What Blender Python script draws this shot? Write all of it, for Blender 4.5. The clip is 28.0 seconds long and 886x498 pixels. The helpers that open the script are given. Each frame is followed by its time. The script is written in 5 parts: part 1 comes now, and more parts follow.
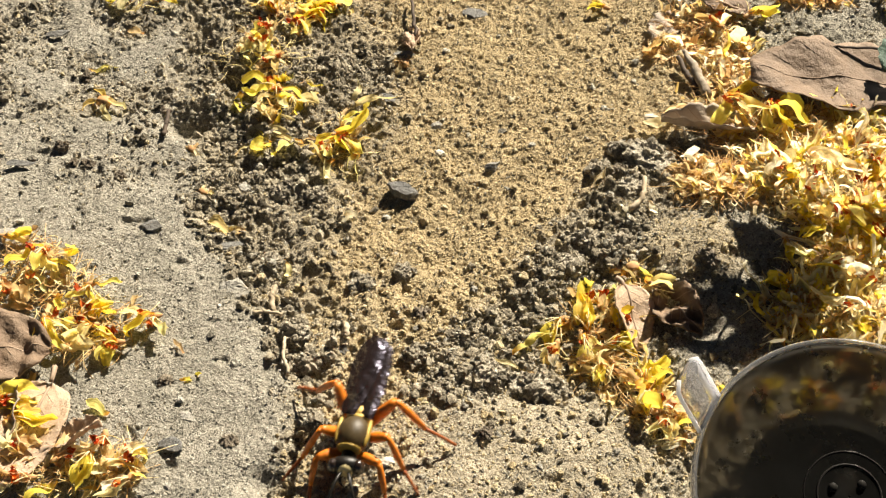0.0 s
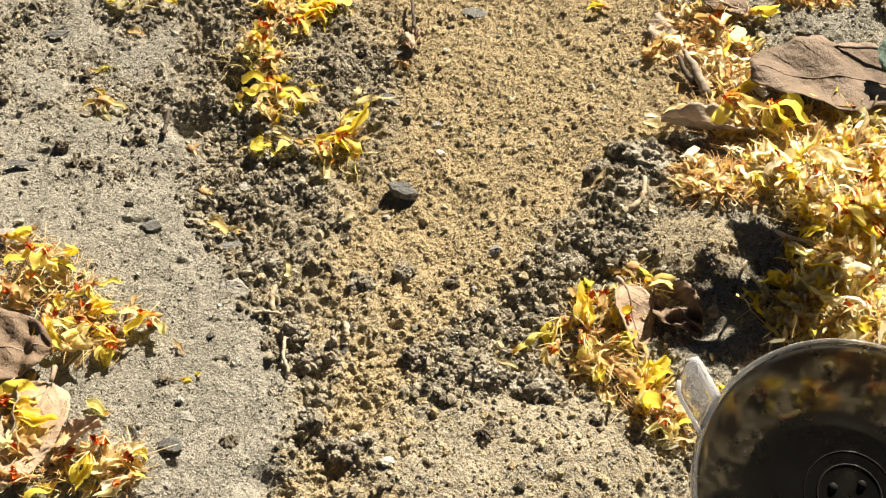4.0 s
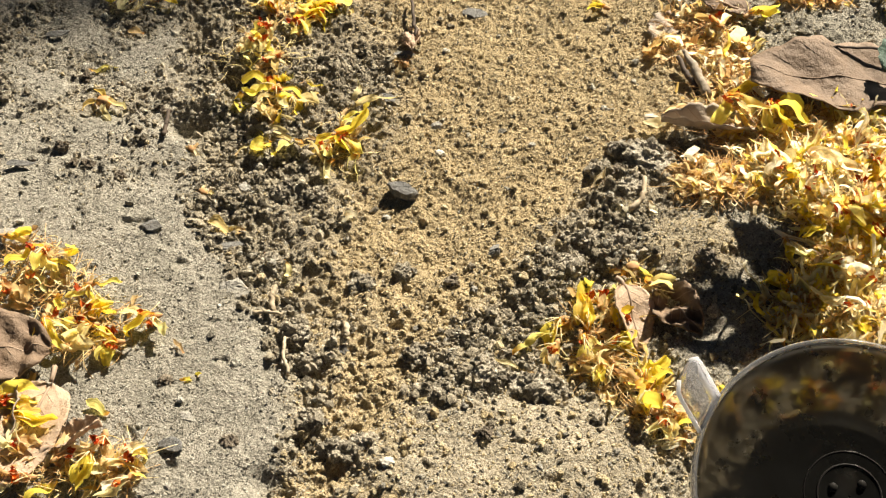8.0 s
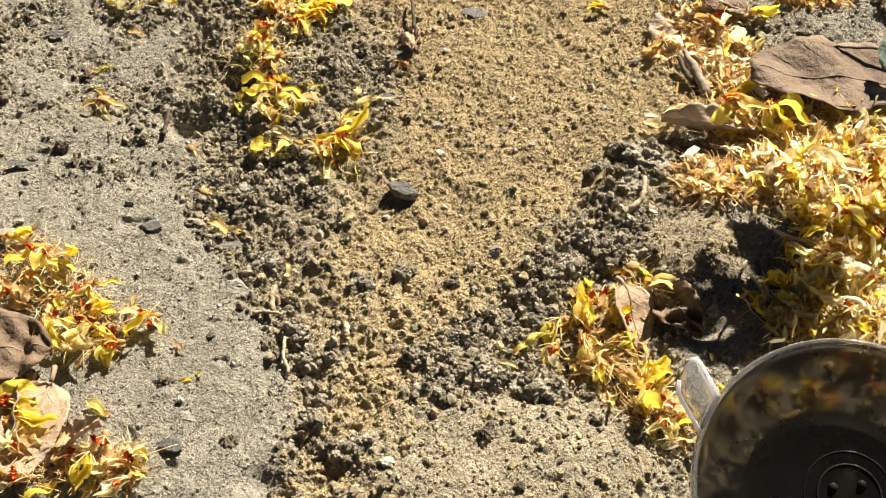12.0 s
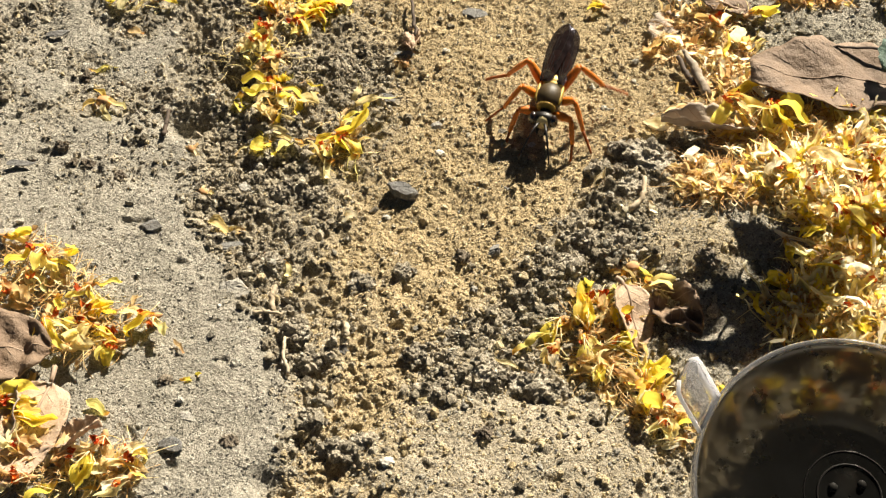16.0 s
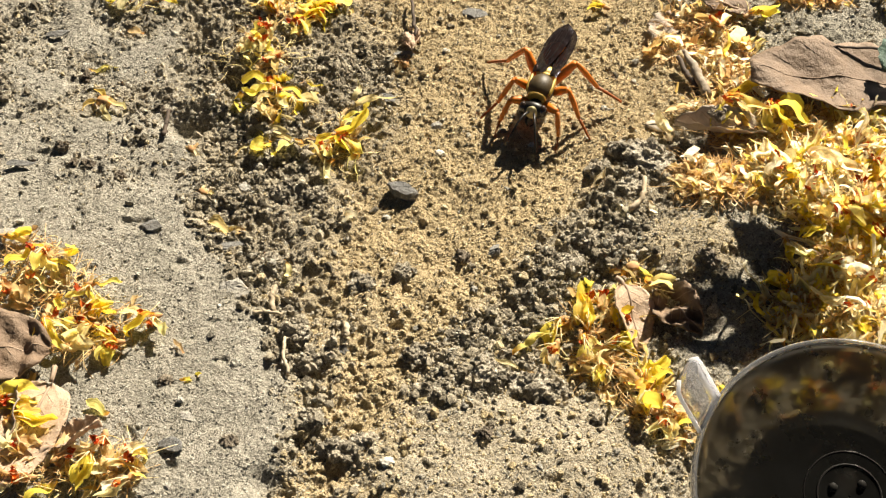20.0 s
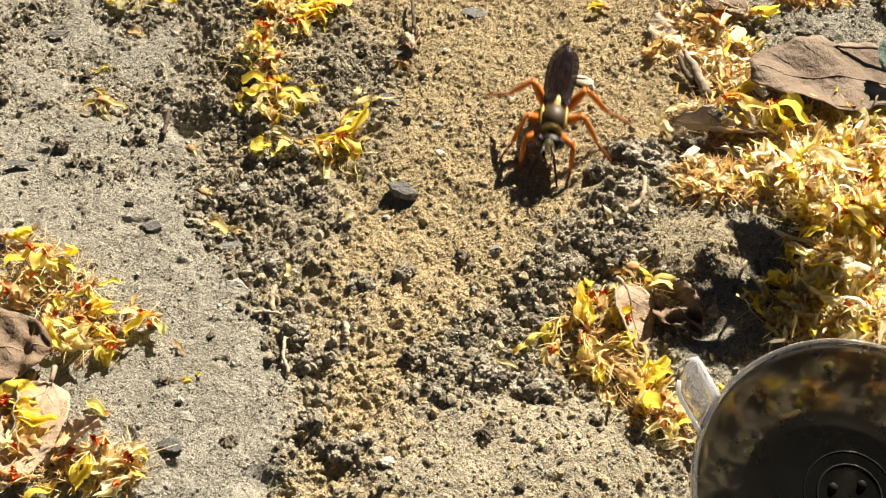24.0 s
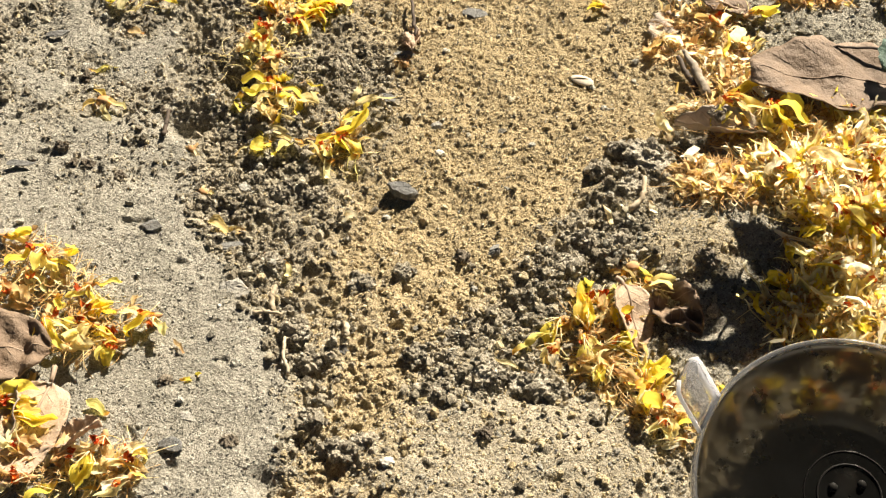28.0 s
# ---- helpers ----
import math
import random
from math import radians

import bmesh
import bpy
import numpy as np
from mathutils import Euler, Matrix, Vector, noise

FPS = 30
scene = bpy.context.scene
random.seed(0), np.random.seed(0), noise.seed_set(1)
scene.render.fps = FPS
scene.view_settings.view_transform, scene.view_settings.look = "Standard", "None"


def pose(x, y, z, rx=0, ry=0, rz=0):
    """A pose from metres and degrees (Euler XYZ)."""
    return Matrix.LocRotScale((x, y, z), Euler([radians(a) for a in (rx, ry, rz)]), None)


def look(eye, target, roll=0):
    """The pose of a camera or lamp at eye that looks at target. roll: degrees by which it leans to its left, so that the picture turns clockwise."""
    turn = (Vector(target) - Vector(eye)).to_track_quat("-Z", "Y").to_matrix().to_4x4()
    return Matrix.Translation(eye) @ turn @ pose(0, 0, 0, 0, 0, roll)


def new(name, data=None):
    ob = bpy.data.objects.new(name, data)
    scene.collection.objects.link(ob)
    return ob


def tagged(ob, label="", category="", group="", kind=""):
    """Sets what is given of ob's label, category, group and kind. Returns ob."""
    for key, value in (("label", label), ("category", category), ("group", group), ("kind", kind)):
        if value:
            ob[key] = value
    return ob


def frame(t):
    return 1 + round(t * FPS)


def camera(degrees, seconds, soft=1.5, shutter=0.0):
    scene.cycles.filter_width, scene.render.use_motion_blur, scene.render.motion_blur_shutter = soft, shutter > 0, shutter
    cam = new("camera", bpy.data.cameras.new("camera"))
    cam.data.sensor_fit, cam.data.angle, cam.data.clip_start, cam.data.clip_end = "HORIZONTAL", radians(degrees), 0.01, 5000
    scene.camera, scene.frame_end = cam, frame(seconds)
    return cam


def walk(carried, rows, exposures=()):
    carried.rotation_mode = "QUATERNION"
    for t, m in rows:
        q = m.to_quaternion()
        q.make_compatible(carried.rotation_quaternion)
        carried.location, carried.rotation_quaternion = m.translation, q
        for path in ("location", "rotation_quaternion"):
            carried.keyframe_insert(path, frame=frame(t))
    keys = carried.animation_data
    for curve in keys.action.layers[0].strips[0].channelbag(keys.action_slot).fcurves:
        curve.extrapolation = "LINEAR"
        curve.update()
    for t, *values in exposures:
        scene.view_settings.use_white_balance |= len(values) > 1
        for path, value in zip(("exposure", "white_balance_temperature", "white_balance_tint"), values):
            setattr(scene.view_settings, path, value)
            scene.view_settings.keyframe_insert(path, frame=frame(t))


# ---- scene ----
cam = camera(38, 28.0, soft=1.2, shutter=0.4)
MM = 0.001
EYE = (0.0, -0.15427, 0.18385)
AIM = (0.0, 0.0, 0.0)
walk(cam, [(0.0, look(EYE, AIM)), (28.0, look(EYE, AIM))], exposures=[(0.0, 1.27), (3.5, 1.27), (6.0, 1.22), (12.5, 1.22), (15.0, 1.29), (27.6, 1.30), (28.0, 1.37)])

# ---- light: a high clear sun from behind and to the right, deep blue sky ----
SUN_EL, SUN_AZ = radians(38.0), radians(29.0)
SUN_DIR = Vector((math.sin(SUN_AZ) * math.cos(SUN_EL), math.cos(SUN_AZ) * math.cos(SUN_EL), math.sin(SUN_EL)))
world = bpy.data.worlds.new("sky")
scene.world = world
world.use_nodes = True
sky = world.node_tree.nodes.new("ShaderNodeTexSky")
sky.sky_type, sky.sun_disc = "NISHITA", False
sky.air_density, sky.dust_density, sky.ozone_density, sky.altitude = 0.3, 0.4, 0.2, 2500
sky.sun_elevation, sky.sun_rotation = SUN_EL, SUN_AZ
background = world.node_tree.nodes["Background"]
background.inputs["Strength"].default_value = 0.032
tint = world.node_tree.nodes.new("ShaderNodeMix")
tint.data_type, tint.blend_type = "RGBA", "MULTIPLY"
tint.inputs[0].default_value, tint.inputs[7].default_value = 1.0, (1.0, 0.86, 0.66, 1)
world.node_tree.links.new(sky.outputs["Color"], tint.inputs[6])
world.node_tree.links.new(tint.outputs[2], background.inputs["Color"])
sun_data = bpy.data.lights.new("sun", "SUN")
sun_data.energy, sun_data.angle, sun_data.color = 5.0, radians(0.53), (1.0, 0.905, 0.745)
sun = new("sun", sun_data)
sun.matrix_world = look(SUN_DIR * 3.0, (0, 0, 0))


# ---- materials ----
class Paint:
    """A node material with a Principled surface, built step by step."""

    def __init__(self, name, rough=0.8, spec=0.3, metal=0.0):
        self.m = bpy.data.materials.new(name)
        self.m.use_nodes = True
        self.t = self.m.node_tree
        self.p = self.t.nodes["Principled BSDF"]
        self.p.inputs["Roughness"].default_value = rough
        self.p.inputs["Specular IOR Level"].default_value = spec
        self.p.inputs["Metallic"].default_value = metal
        self.c = self.t.nodes.new("ShaderNodeTexCoord").outputs["Object"]

    def node(self, kind, **sockets):
        n = self.t.nodes.new(kind)
        for key, value in sockets.items():
            self.put(value, n.inputs[key.replace("_", " ")])
        return n

    def put(self, value, socket):
        if isinstance(value, bpy.types.NodeSocket):
            self.t.links.new(value, socket)
        else:
            socket.default_value = value

    def noise(self, scale, detail=4.0, rough=0.6):
        return self.node("ShaderNodeTexNoise", Vector=self.c, Scale=scale, Detail=detail, Roughness=rough).outputs["Fac"]

    def cells(self, scale):
        return self.node("ShaderNodeTexVoronoi", Vector=self.c, Scale=scale)

    def ramp(self, fac, *stops):
        n = self.node("ShaderNodeValToRGB", Fac=fac)
        e = n.color_ramp.elements
        while len(e) < len(stops):
            e.new(0.5)
        for i, (at, colour) in enumerate(stops):
            e[i].position, e[i].color = at, (*colour, 1)
        return n.outputs["Color"]

    def mix(self, fac, a, b, how="MIX"):
        n = self.t.nodes.new("ShaderNodeMix")
        n.data_type, n.blend_type = "RGBA", how
        for value, i in ((fac, 0), (a, 6), (b, 7)):
            self.put((*value, 1) if isinstance(value, tuple) and len(value) == 3 else value, n.inputs[i])
        return n.outputs[2]

    def attribute(self, name):
        n = self.t.nodes.new("ShaderNodeAttribute")
        n.attribute_name = name
        return n.outputs["Fac"]

    def island(self):
        return self.t.nodes.new("ShaderNodeNewGeometry").outputs["Random Per Island"]

    def each(self):
        return self.t.nodes.new("ShaderNodeObjectInfo").outputs["Random"]

    def along(self):
        n = self.t.nodes.new("ShaderNodeSeparateXYZ")
        self.t.links.new(self.t.nodes.new("ShaderNodeUVMap").outputs["UV"], n.inputs[0])
        return n.outputs["X"], n.outputs["Y"]

    def colour(self, value):
        self.put(value, self.p.inputs["Base Color"])
        return self

    def bump(self, height, strength, distance):
        n = self.node("ShaderNodeBump", Height=height, Strength=strength, Distance=distance)
        self.t.links.new(n.outputs["Normal"], self.p.inputs["Normal"])
        return self

    def translucent(self, colour, share):
        glow = self.node("ShaderNodeBsdfTranslucent", Color=colour)
        both = self.node("ShaderNodeMixShader", Fac=share)
        self.t.links.new(self.p.outputs["BSDF"], both.inputs[1])
        self.t.links.new(glow.outputs["BSDF"], both.inputs[2])
        self.t.links.new(both.outputs["Shader"], self.t.nodes["Material Output"].inputs["Surface"])
        return self


def soil_paint(name):
    """Grey gritty earth, ochre sand and dark crumbs, mixed by what lies where."""
    k = Paint(name, 0.9, 0.2)
    grains = k.cells(3000)
    grit = k.ramp(grains.outputs["Color"], (0.0, (0.16, 0.146, 0.119)), (0.30, (0.345, 0.320, 0.270)), (0.74, (0.445, 0.415, 0.352)), (0.9, (0.52, 0.49, 0.425)), (1.0, (0.64, 0.61, 0.54)))
    ochre = k.ramp(grains.outputs["Color"], (0.0, (0.33, 0.242, 0.128)), (0.4, (0.555, 0.432, 0.252)), (0.85, (0.60, 0.484, 0.294)), (1.0, (0.72, 0.61, 0.44)))
    dark = k.ramp(grains.outputs["Color"], (0.0, (0.16, 0.14, 0.108)), (0.6, (0.41, 0.355, 0.262)), (1.0, (0.58, 0.515, 0.395)))
    base = k.mix(k.attribute("ochre"), k.mix(k.attribute("crumb"), grit, dark), ochre)
    fleck = k.ramp(k.cells(6400).outputs["Color"], (0.08, (0.62, 0.61, 0.59)), (0.5, (1.0, 1.0, 1.0)), (1.0, (1.3, 1.3, 1.28)))
    base = k.mix(1.0, base, fleck, "MULTIPLY")
    stain = k.ramp(k.noise(150, 5), (0.3, (0.74, 0.74, 0.72)), (0.65, (1.06, 1.05, 1.03)))
    wide = k.ramp(k.noise(4, 6), (0.3, (0.8, 0.79, 0.77)), (0.7, (1.05, 1.05, 1.05)))
    k.colour(k.mix(1.0, k.mix(1.0, base, stain, "MULTIPLY"), wide, "MULTIPLY"))
    relief = k.node("ShaderNodeMath", **{})
    relief.operation = "ADD"
    k.put(k.noise(2300, 4, 0.7), relief.inputs[0])
    k.put(k.noise(900, 3, 0.6), relief.inputs[1])
    return k.bump(relief.outputs[0], 1.0, 0.0006).m


def crumb_paint(name, low, mid, high):
    k = Paint(name, 0.92, 0.15)
    tone = k.ramp(k.island(), (0.0, low), (0.55, mid), (0.94, high), (1.0, (0.60, 0.56, 0.47)))
    dust = k.ramp(k.noise(3600, 4), (0.35, (0.55, 0.55, 0.55)), (0.68, (1.25, 1.25, 1.25)))
    specks = k.ramp(k.cells(4200).outputs["Color"], (0.1, (0.72, 0.72, 0.72)), (0.6, (1.0, 1.0, 1.0)), (1.0, (1.3, 1.3, 1.28)))
    return k.colour(k.mix(1.0, k.mix(1.0, tone, dust, "MULTIPLY"), specks, "MULTIPLY")).bump(k.noise(2900, 5, 0.7), 1.0, 0.0005).m


def stone_paint(name, a, b, rough=0.7, relief=0.0004):
    k = Paint(name, rough, 0.35)
    base = k.mix(k.each(), a, b)
    vein = k.ramp(k.noise(700, 6, 0.7), (0.3, (0.55, 0.55, 0.55)), (0.7, (1.25, 1.22, 1.15)))
    dust = k.ramp(k.noise(260, 4), (0.5, (0, 0, 0)), (0.8, (0.5, 0.5, 0.5)))
    return k.colour(k.mix(dust, k.mix(1.0, base, vein, "MULTIPLY"), (0.36, 0.32, 0.25))).bump(k.noise(1500, 6, 0.75), 0.9, relief).m


def petal_paint(name, tones, foot, share):
    k = Paint(name, 0.5, 0.35)
    u, v = k.along()
    pick = k.node("ShaderNodeMath", **{})
    pick.operation = "ADD"
    k.put(k.island(), pick.inputs[0])
    k.put(k.each(), pick.inputs[1])
    part_of = k.node("ShaderNodeMath", **{})
    part_of.operation = "FRACT"
    k.put(pick.outputs[0], part_of.inputs[0])
    body = k.ramp(part_of.outputs[0], *tones)
    lanes = k.node("ShaderNodeMapping", Vector=k.t.nodes.new("ShaderNodeUVMap").outputs["UV"], Scale=(9.0, 0.9, 1.0))
    vein = k.node("ShaderNodeTexNoise", Vector=lanes.outputs["Vector"], Scale=1.0, Detail=3.0).outputs["Fac"]
    streak = k.ramp(vein, (0.3, (0.80, 0.74, 0.58)), (0.52, (1.0, 1.0, 1.0)), (0.75, (1.1, 1.1, 1.12)))
    spots = k.ramp(k.noise(650, 4), (0.28, (0.82, 0.74, 0.58)), (0.5, (1.04, 1.04, 1.04)))
    body = k.mix(1.0, k.mix(0.8, body, streak, "MULTIPLY"), spots, "MULTIPLY")
    near = k.ramp(v, (0.0, (1, 1, 1)), (0.14, (0.7, 0.7, 0.7)), (0.26, (0, 0, 0)))
    body = k.mix(near, body, foot)
    return k.colour(body).bump(vein, 0.7, 0.0004).translucent(body, share).m


def leaf_paint(name, dark, light):
    k = Paint(name, 0.6, 0.35)
    base = k.ramp(k.noise(220, 6, 0.65), (0.3, dark), (0.7, light))
    spots = k.ramp(k.noise(600, 3), (0.26, (0.35, 0.3, 0.28)), (0.36, (1, 1, 1)))
    return k.colour(k.mix(1.0, base, spots, "MULTIPLY")).bump(k.noise(330, 6, 0.65), 0.9, 0.0011).translucent(base, 0.12).m


def plain_paint(name, colour, other, scale, rough, spec=0.4, depth=0.0002):
    k = Paint(name, rough, spec)
    return k.colour(k.ramp(k.noise(scale, 4), (0.35, colour), (0.7, other))).bump(k.noise(scale * 3, 3), 0.3, depth).m


SOIL = soil_paint("gritty_soil")
DARK_CRUMB = crumb_paint("dark_crumb", (0.15, 0.129, 0.094), (0.445, 0.385, 0.282), (0.585, 0.515, 0.385))
SAND_CRUMB = crumb_paint("sand_crumb", (0.50, 0.391, 0.222), (0.635, 0.514, 0.312), (0.70, 0.585, 0.375))
PALE_CRUMB = crumb_paint("pale_crumb", (0.21, 0.19, 0.15), (0.445, 0.414, 0.346), (0.66, 0.63, 0.55))
CLOD_CRUMB = crumb_paint("clod_crumb", (0.22, 0.192, 0.145), (0.43, 0.378, 0.287), (0.57, 0.50, 0.385))
SLATE = stone_paint("dark_slate", (0.15, 0.147, 0.142), (0.25, 0.243, 0.228), 0.5)
BROWN_CLOD = stone_paint("brown_clod", (0.16, 0.13, 0.098), (0.26, 0.22, 0.17), 0.95)
PALE_STONE = stone_paint("pale_stone", (0.36, 0.345, 0.31), (0.46, 0.44, 0.40), 0.85)
HUSK = plain_paint("seed_husk", (0.58, 0.49, 0.37), (0.72, 0.63, 0.49), 500, 0.7)
QUARTZ = stone_paint("white_quartz", (0.74, 0.71, 0.62), (0.78, 0.74, 0.66), 0.45)
FRESH = petal_paint("fresh_petal", [(0.0, (0.95, 0.77, 0.08)), (0.4, (0.96, 0.83, 0.15)), (0.7, (0.97, 0.88, 0.32)), (0.88, (0.96, 0.91, 0.58)), (1.0, (0.94, 0.70, 0.05))], (0.84, 0.42, 0.06), 0.62)
DRY = petal_paint("dry_petal", [(0.0, (0.94, 0.78, 0.24)), (0.2, (0.96, 0.88, 0.52)), (0.5, (0.97, 0.93, 0.77)), (0.7, (0.96, 0.89, 0.64)), (0.86, (0.88, 0.62, 0.28)), (1.0, (0.93, 0.75, 0.15))], (0.86, 0.66, 0.42), 0.72)
SCRAP = petal_paint("dry_scrap", [(0.0, (0.62, 0.42, 0.20)), (0.35, (0.85, 0.66, 0.34)), (0.7, (0.93, 0.83, 0.55)), (0.9, (0.90, 0.70, 0.26)), (1.0, (0.74, 0.48, 0.18))], (0.72, 0.38, 0.15), 0.55)
STRAW = petal_paint("straw_petal", [(0.0, (0.78, 0.64, 0.30)), (0.5, (0.86, 0.76, 0.44)), (1.0, (0.80, 0.62, 0.24))], (0.78, 0.52, 0.26), 0.45)
CREST = plain_paint("red_crest", (0.52, 0.06, 0.015), (0.80, 0.28, 0.03), 900, 0.6)
FILAMENT = plain_paint("filament", (0.76, 0.58, 0.22), (0.86, 0.76, 0.50), 500, 0.6)
TAN_THREAD = plain_paint("tan_thread", (0.52, 0.29, 0.10), (0.76, 0.54, 0.27), 300, 0.65)
CALYX = plain_paint("calyx", (0.42, 0.20, 0.08), (0.52, 0.34, 0.14), 700, 0.7)
STEM = plain_paint("dry_stem", (0.34, 0.26, 0.16), (0.55, 0.47, 0.34), 500, 0.7)
BARK = plain_paint("weathered_bark", (0.22, 0.17, 0.12), (0.44, 0.38, 0.30), 600, 0.9, 0.2, 0.0005)
DARK_STICK = plain_paint("dark_stick", (0.05, 0.035, 0.025), (0.12, 0.085, 0.06), 600, 0.8)
LEAF_BROWN = leaf_paint("brown_leaf", (0.17, 0.112, 0.07), (0.29, 0.20, 0.13))
LEAF_GREY = leaf_paint("grey_leaf", (0.33, 0.26, 0.19), (0.50, 0.41, 0.32))
LEAF_TAN = leaf_paint("tan_leaf", (0.45, 0.31, 0.20), (0.60, 0.45, 0.32))
LEAF_GREEN = leaf_paint("green_leaf", (0.055, 0.10, 0.07), (0.12, 0.19, 0.14))
VEIN = plain_paint("leaf_vein", (0.30, 0.21, 0.14), (0.44, 0.33, 0.24), 500, 0.7)


def shell_paint(name, colour, rough, spec, metal=0.0, coat=0.0):
    k = Paint(name, rough, spec, metal)
    k.p.inputs["Coat Weight"].default_value = coat
    return k.colour(k.ramp(k.noise(1200, 4), (0.3, tuple(0.7 * c for c in colour)), (0.7, colour))).bump(k.noise(4000, 3), 0.4, 0.00008).m


BLACK_SHELL = shell_paint("black_shell", (0.014, 0.011, 0.008), 0.42, 0.4)
ORANGE_SHELL = shell_paint("orange_shell", (0.74, 0.21, 0.018), 0.38, 0.4)
TARSUS_SHELL = shell_paint("dark_orange_shell", (0.36, 0.09, 0.015), 0.5, 0.4)
GOLD_HAIR = shell_paint("golden_hair", (0.50, 0.335, 0.065), 0.45, 0.5, 0.2)
EYE_SHELL = shell_paint("eye_shell", (0.03, 0.018, 0.012), 0.2, 0.6, 0.0, 0.4)


def wing_paint():
    k = Paint("smoky_wing", 0.2, 0.10)
    k.p.inputs["Specular Tint"].default_value = (0.72, 0.68, 1.0, 1)
    k.p.inputs["Alpha"].default_value = 0.94
    k.colour(k.ramp(k.noise(500, 3), (0.3, (0.006, 0.004, 0.004)), (0.7, (0.016, 0.010, 0.009))))
    return k.bump(k.noise(380, 3, 0.5), 0.5, 0.0006).m


WING = wing_paint()
THORAX_SHELL = shell_paint("brown_black_shell", (0.07, 0.046, 0.016), 0.5, 0.4)
FACE_SHELL = shell_paint("pale_gold_hair", (0.66, 0.54, 0.26), 0.4, 0.5, 0.2)


def clear_plastic(name, clear, low, high, colour, glow=0.0, haze=None):
    k = Paint(name, 0.1, 0.5)
    k.p.inputs["Transmission Weight"].default_value = clear
    k.p.inputs["IOR"].default_value = 1.17
    k.put(k.ramp(k.noise(140, 5), (0.4, (low, low, low)), (0.75, (high, high, high))), k.p.inputs["Roughness"])
    k.colour((*colour, 1))
    return k.translucent((*(haze or colour), 1), glow).m if glow else k.m


PLASTIC = clear_plastic("clear_plastic", 0.974, 0.27, 0.38, (0.145, 0.137, 0.118), 0.04, (0.42, 0.40, 0.40))
RIM = clear_plastic("milky_rim", 0.82, 0.08, 0.2, (0.42, 0.42, 0.43))
CLOUDY = clear_plastic("cloudy_plastic", 0.82, 0.10, 0.2, (0.70, 0.70, 0.73), 0.12)
# near-white translucent colour standing in for sun glints on the tab's edges
BEAD = clear_plastic("painted_glint", 0.05, 0.05, 0.12, (0.96, 0.96, 0.98), 0.75)
DIM = plain_paint("smoky_plastic", (0.010, 0.009, 0.008), (0.016, 0.015, 0.013), 300, 0.6, 0.06)
BLACK_RUBBER = plain_paint("black_rubber", (0.005, 0.0046, 0.004), (0.010, 0.0085, 0.007), 300, 0.6, 0.06)


# ---- mesh tools; lengths in millimetres ----
def cat(pieces):
    """Several (points, faces) pieces as one."""
    points, faces, n = [], [], 0
    for v, f in pieces:
        points.append(np.asarray(v, float))
        faces.extend([tuple(i + n for i in face) for face in f])
        n += len(v)
    return np.vstack(points), faces


def build(name, v, f, material, parent=None, label="", uv=None, smooth=True):
    """One mesh object from points in millimetres; uv gives one pair a point."""
    me = bpy.data.meshes.new(name)
    me.from_pydata((np.asarray(v, float) * MM).tolist(), [], [tuple(x) for x in f])
    if uv is not None:
        layer = me.uv_layers.new(name="UVMap")
        index = np.empty(len(me.loops), int)
        me.loops.foreach_get("vertex_index", index)
        layer.data.foreach_set("uv", np.asarray(uv, np.float32)[index].ravel())
    me.polygons.foreach_set("use_smooth", [smooth] * len(me.polygons))
    me.materials.append(material)
    me.update()
    ob = new(name, me)
    ob.parent = parent
    return tagged(ob, label)


def part(name, piece, material, parent, label="", uv=None, smooth=True):
    return build(name, piece[0], piece[1], material, parent, label, uv, smooth)


def grid_faces(rows, cols, closed=False):
    out = []
    for i in range(rows - 1):
        for j in range(cols if closed else cols - 1):
            k = (j + 1) % cols
            out.append((i * cols + j, i * cols + k, (i + 1) * cols + k, (i + 1) * cols + j))
    return out


def tube(points, radii, sides=6):
    """A tapering tube along points, closed at both ends."""
    points = np.asarray(points, float)
    n = len(points)
    radii = np.interp(np.linspace(0, 1, n), np.linspace(0, 1, len(radii)), radii)
    ahead = np.gradient(points, axis=0)
    ahead /= np.linalg.norm(ahead, axis=1)[:, None] + 1e-9
    ref = np.array([0.0, 0.0, 1.0]) if abs(ahead[0][2]) < 0.9 else np.array([1.0, 0.0, 0.0])
    a = np.cross(ahead, ref)
    a /= np.linalg.norm(a, axis=1)[:, None] + 1e-9
    b = np.cross(a, ahead)
    turn = np.linspace(0, 2 * math.pi, sides, endpoint=False)
    v = points[:, None, :] + radii[:, None, None] * (np.cos(turn)[None, :, None] * a[:, None, :] + np.sin(turn)[None, :, None] * b[:, None, :])
    return v.reshape(-1, 3), grid_faces(n, sides, True) + [tuple(range(sides))[::-1], tuple(range((n - 1) * sides, n * sides))]


def blob(centre, radii, rows=9, cols=14, shape=None):
    """A rounded body; shape(t, a) scales its section from pole to pole along y."""
    v = []
    for i in range(rows):
        t = math.pi * (i + 0.02) / (rows - 1 + 0.04)
        for j in range(cols):
            a = 2 * math.pi * j / cols
            s = shape(i / (rows - 1), a) if shape else 1.0
            v.append((centre[0] + radii[0] * math.sin(t) * math.cos(a) * s, centre[1] + radii[1] * math.cos(t), centre[2] + radii[2] * math.sin(t) * math.sin(a) * s))
    return np.array(v), grid_faces(rows, cols, True) + [tuple(range(cols))[::-1], tuple(range((rows - 1) * cols, rows * cols))]


def lathe(profile, sides=72):
    """A turned body round z from (radius, height) pairs, in closed rings."""
    v = [(r * math.cos(2 * math.pi * j / sides), r * math.sin(2 * math.pi * j / sides), z) for r, z in profile for j in range(sides)]
    return np.array(v), grid_faces(len(profile), sides, True)


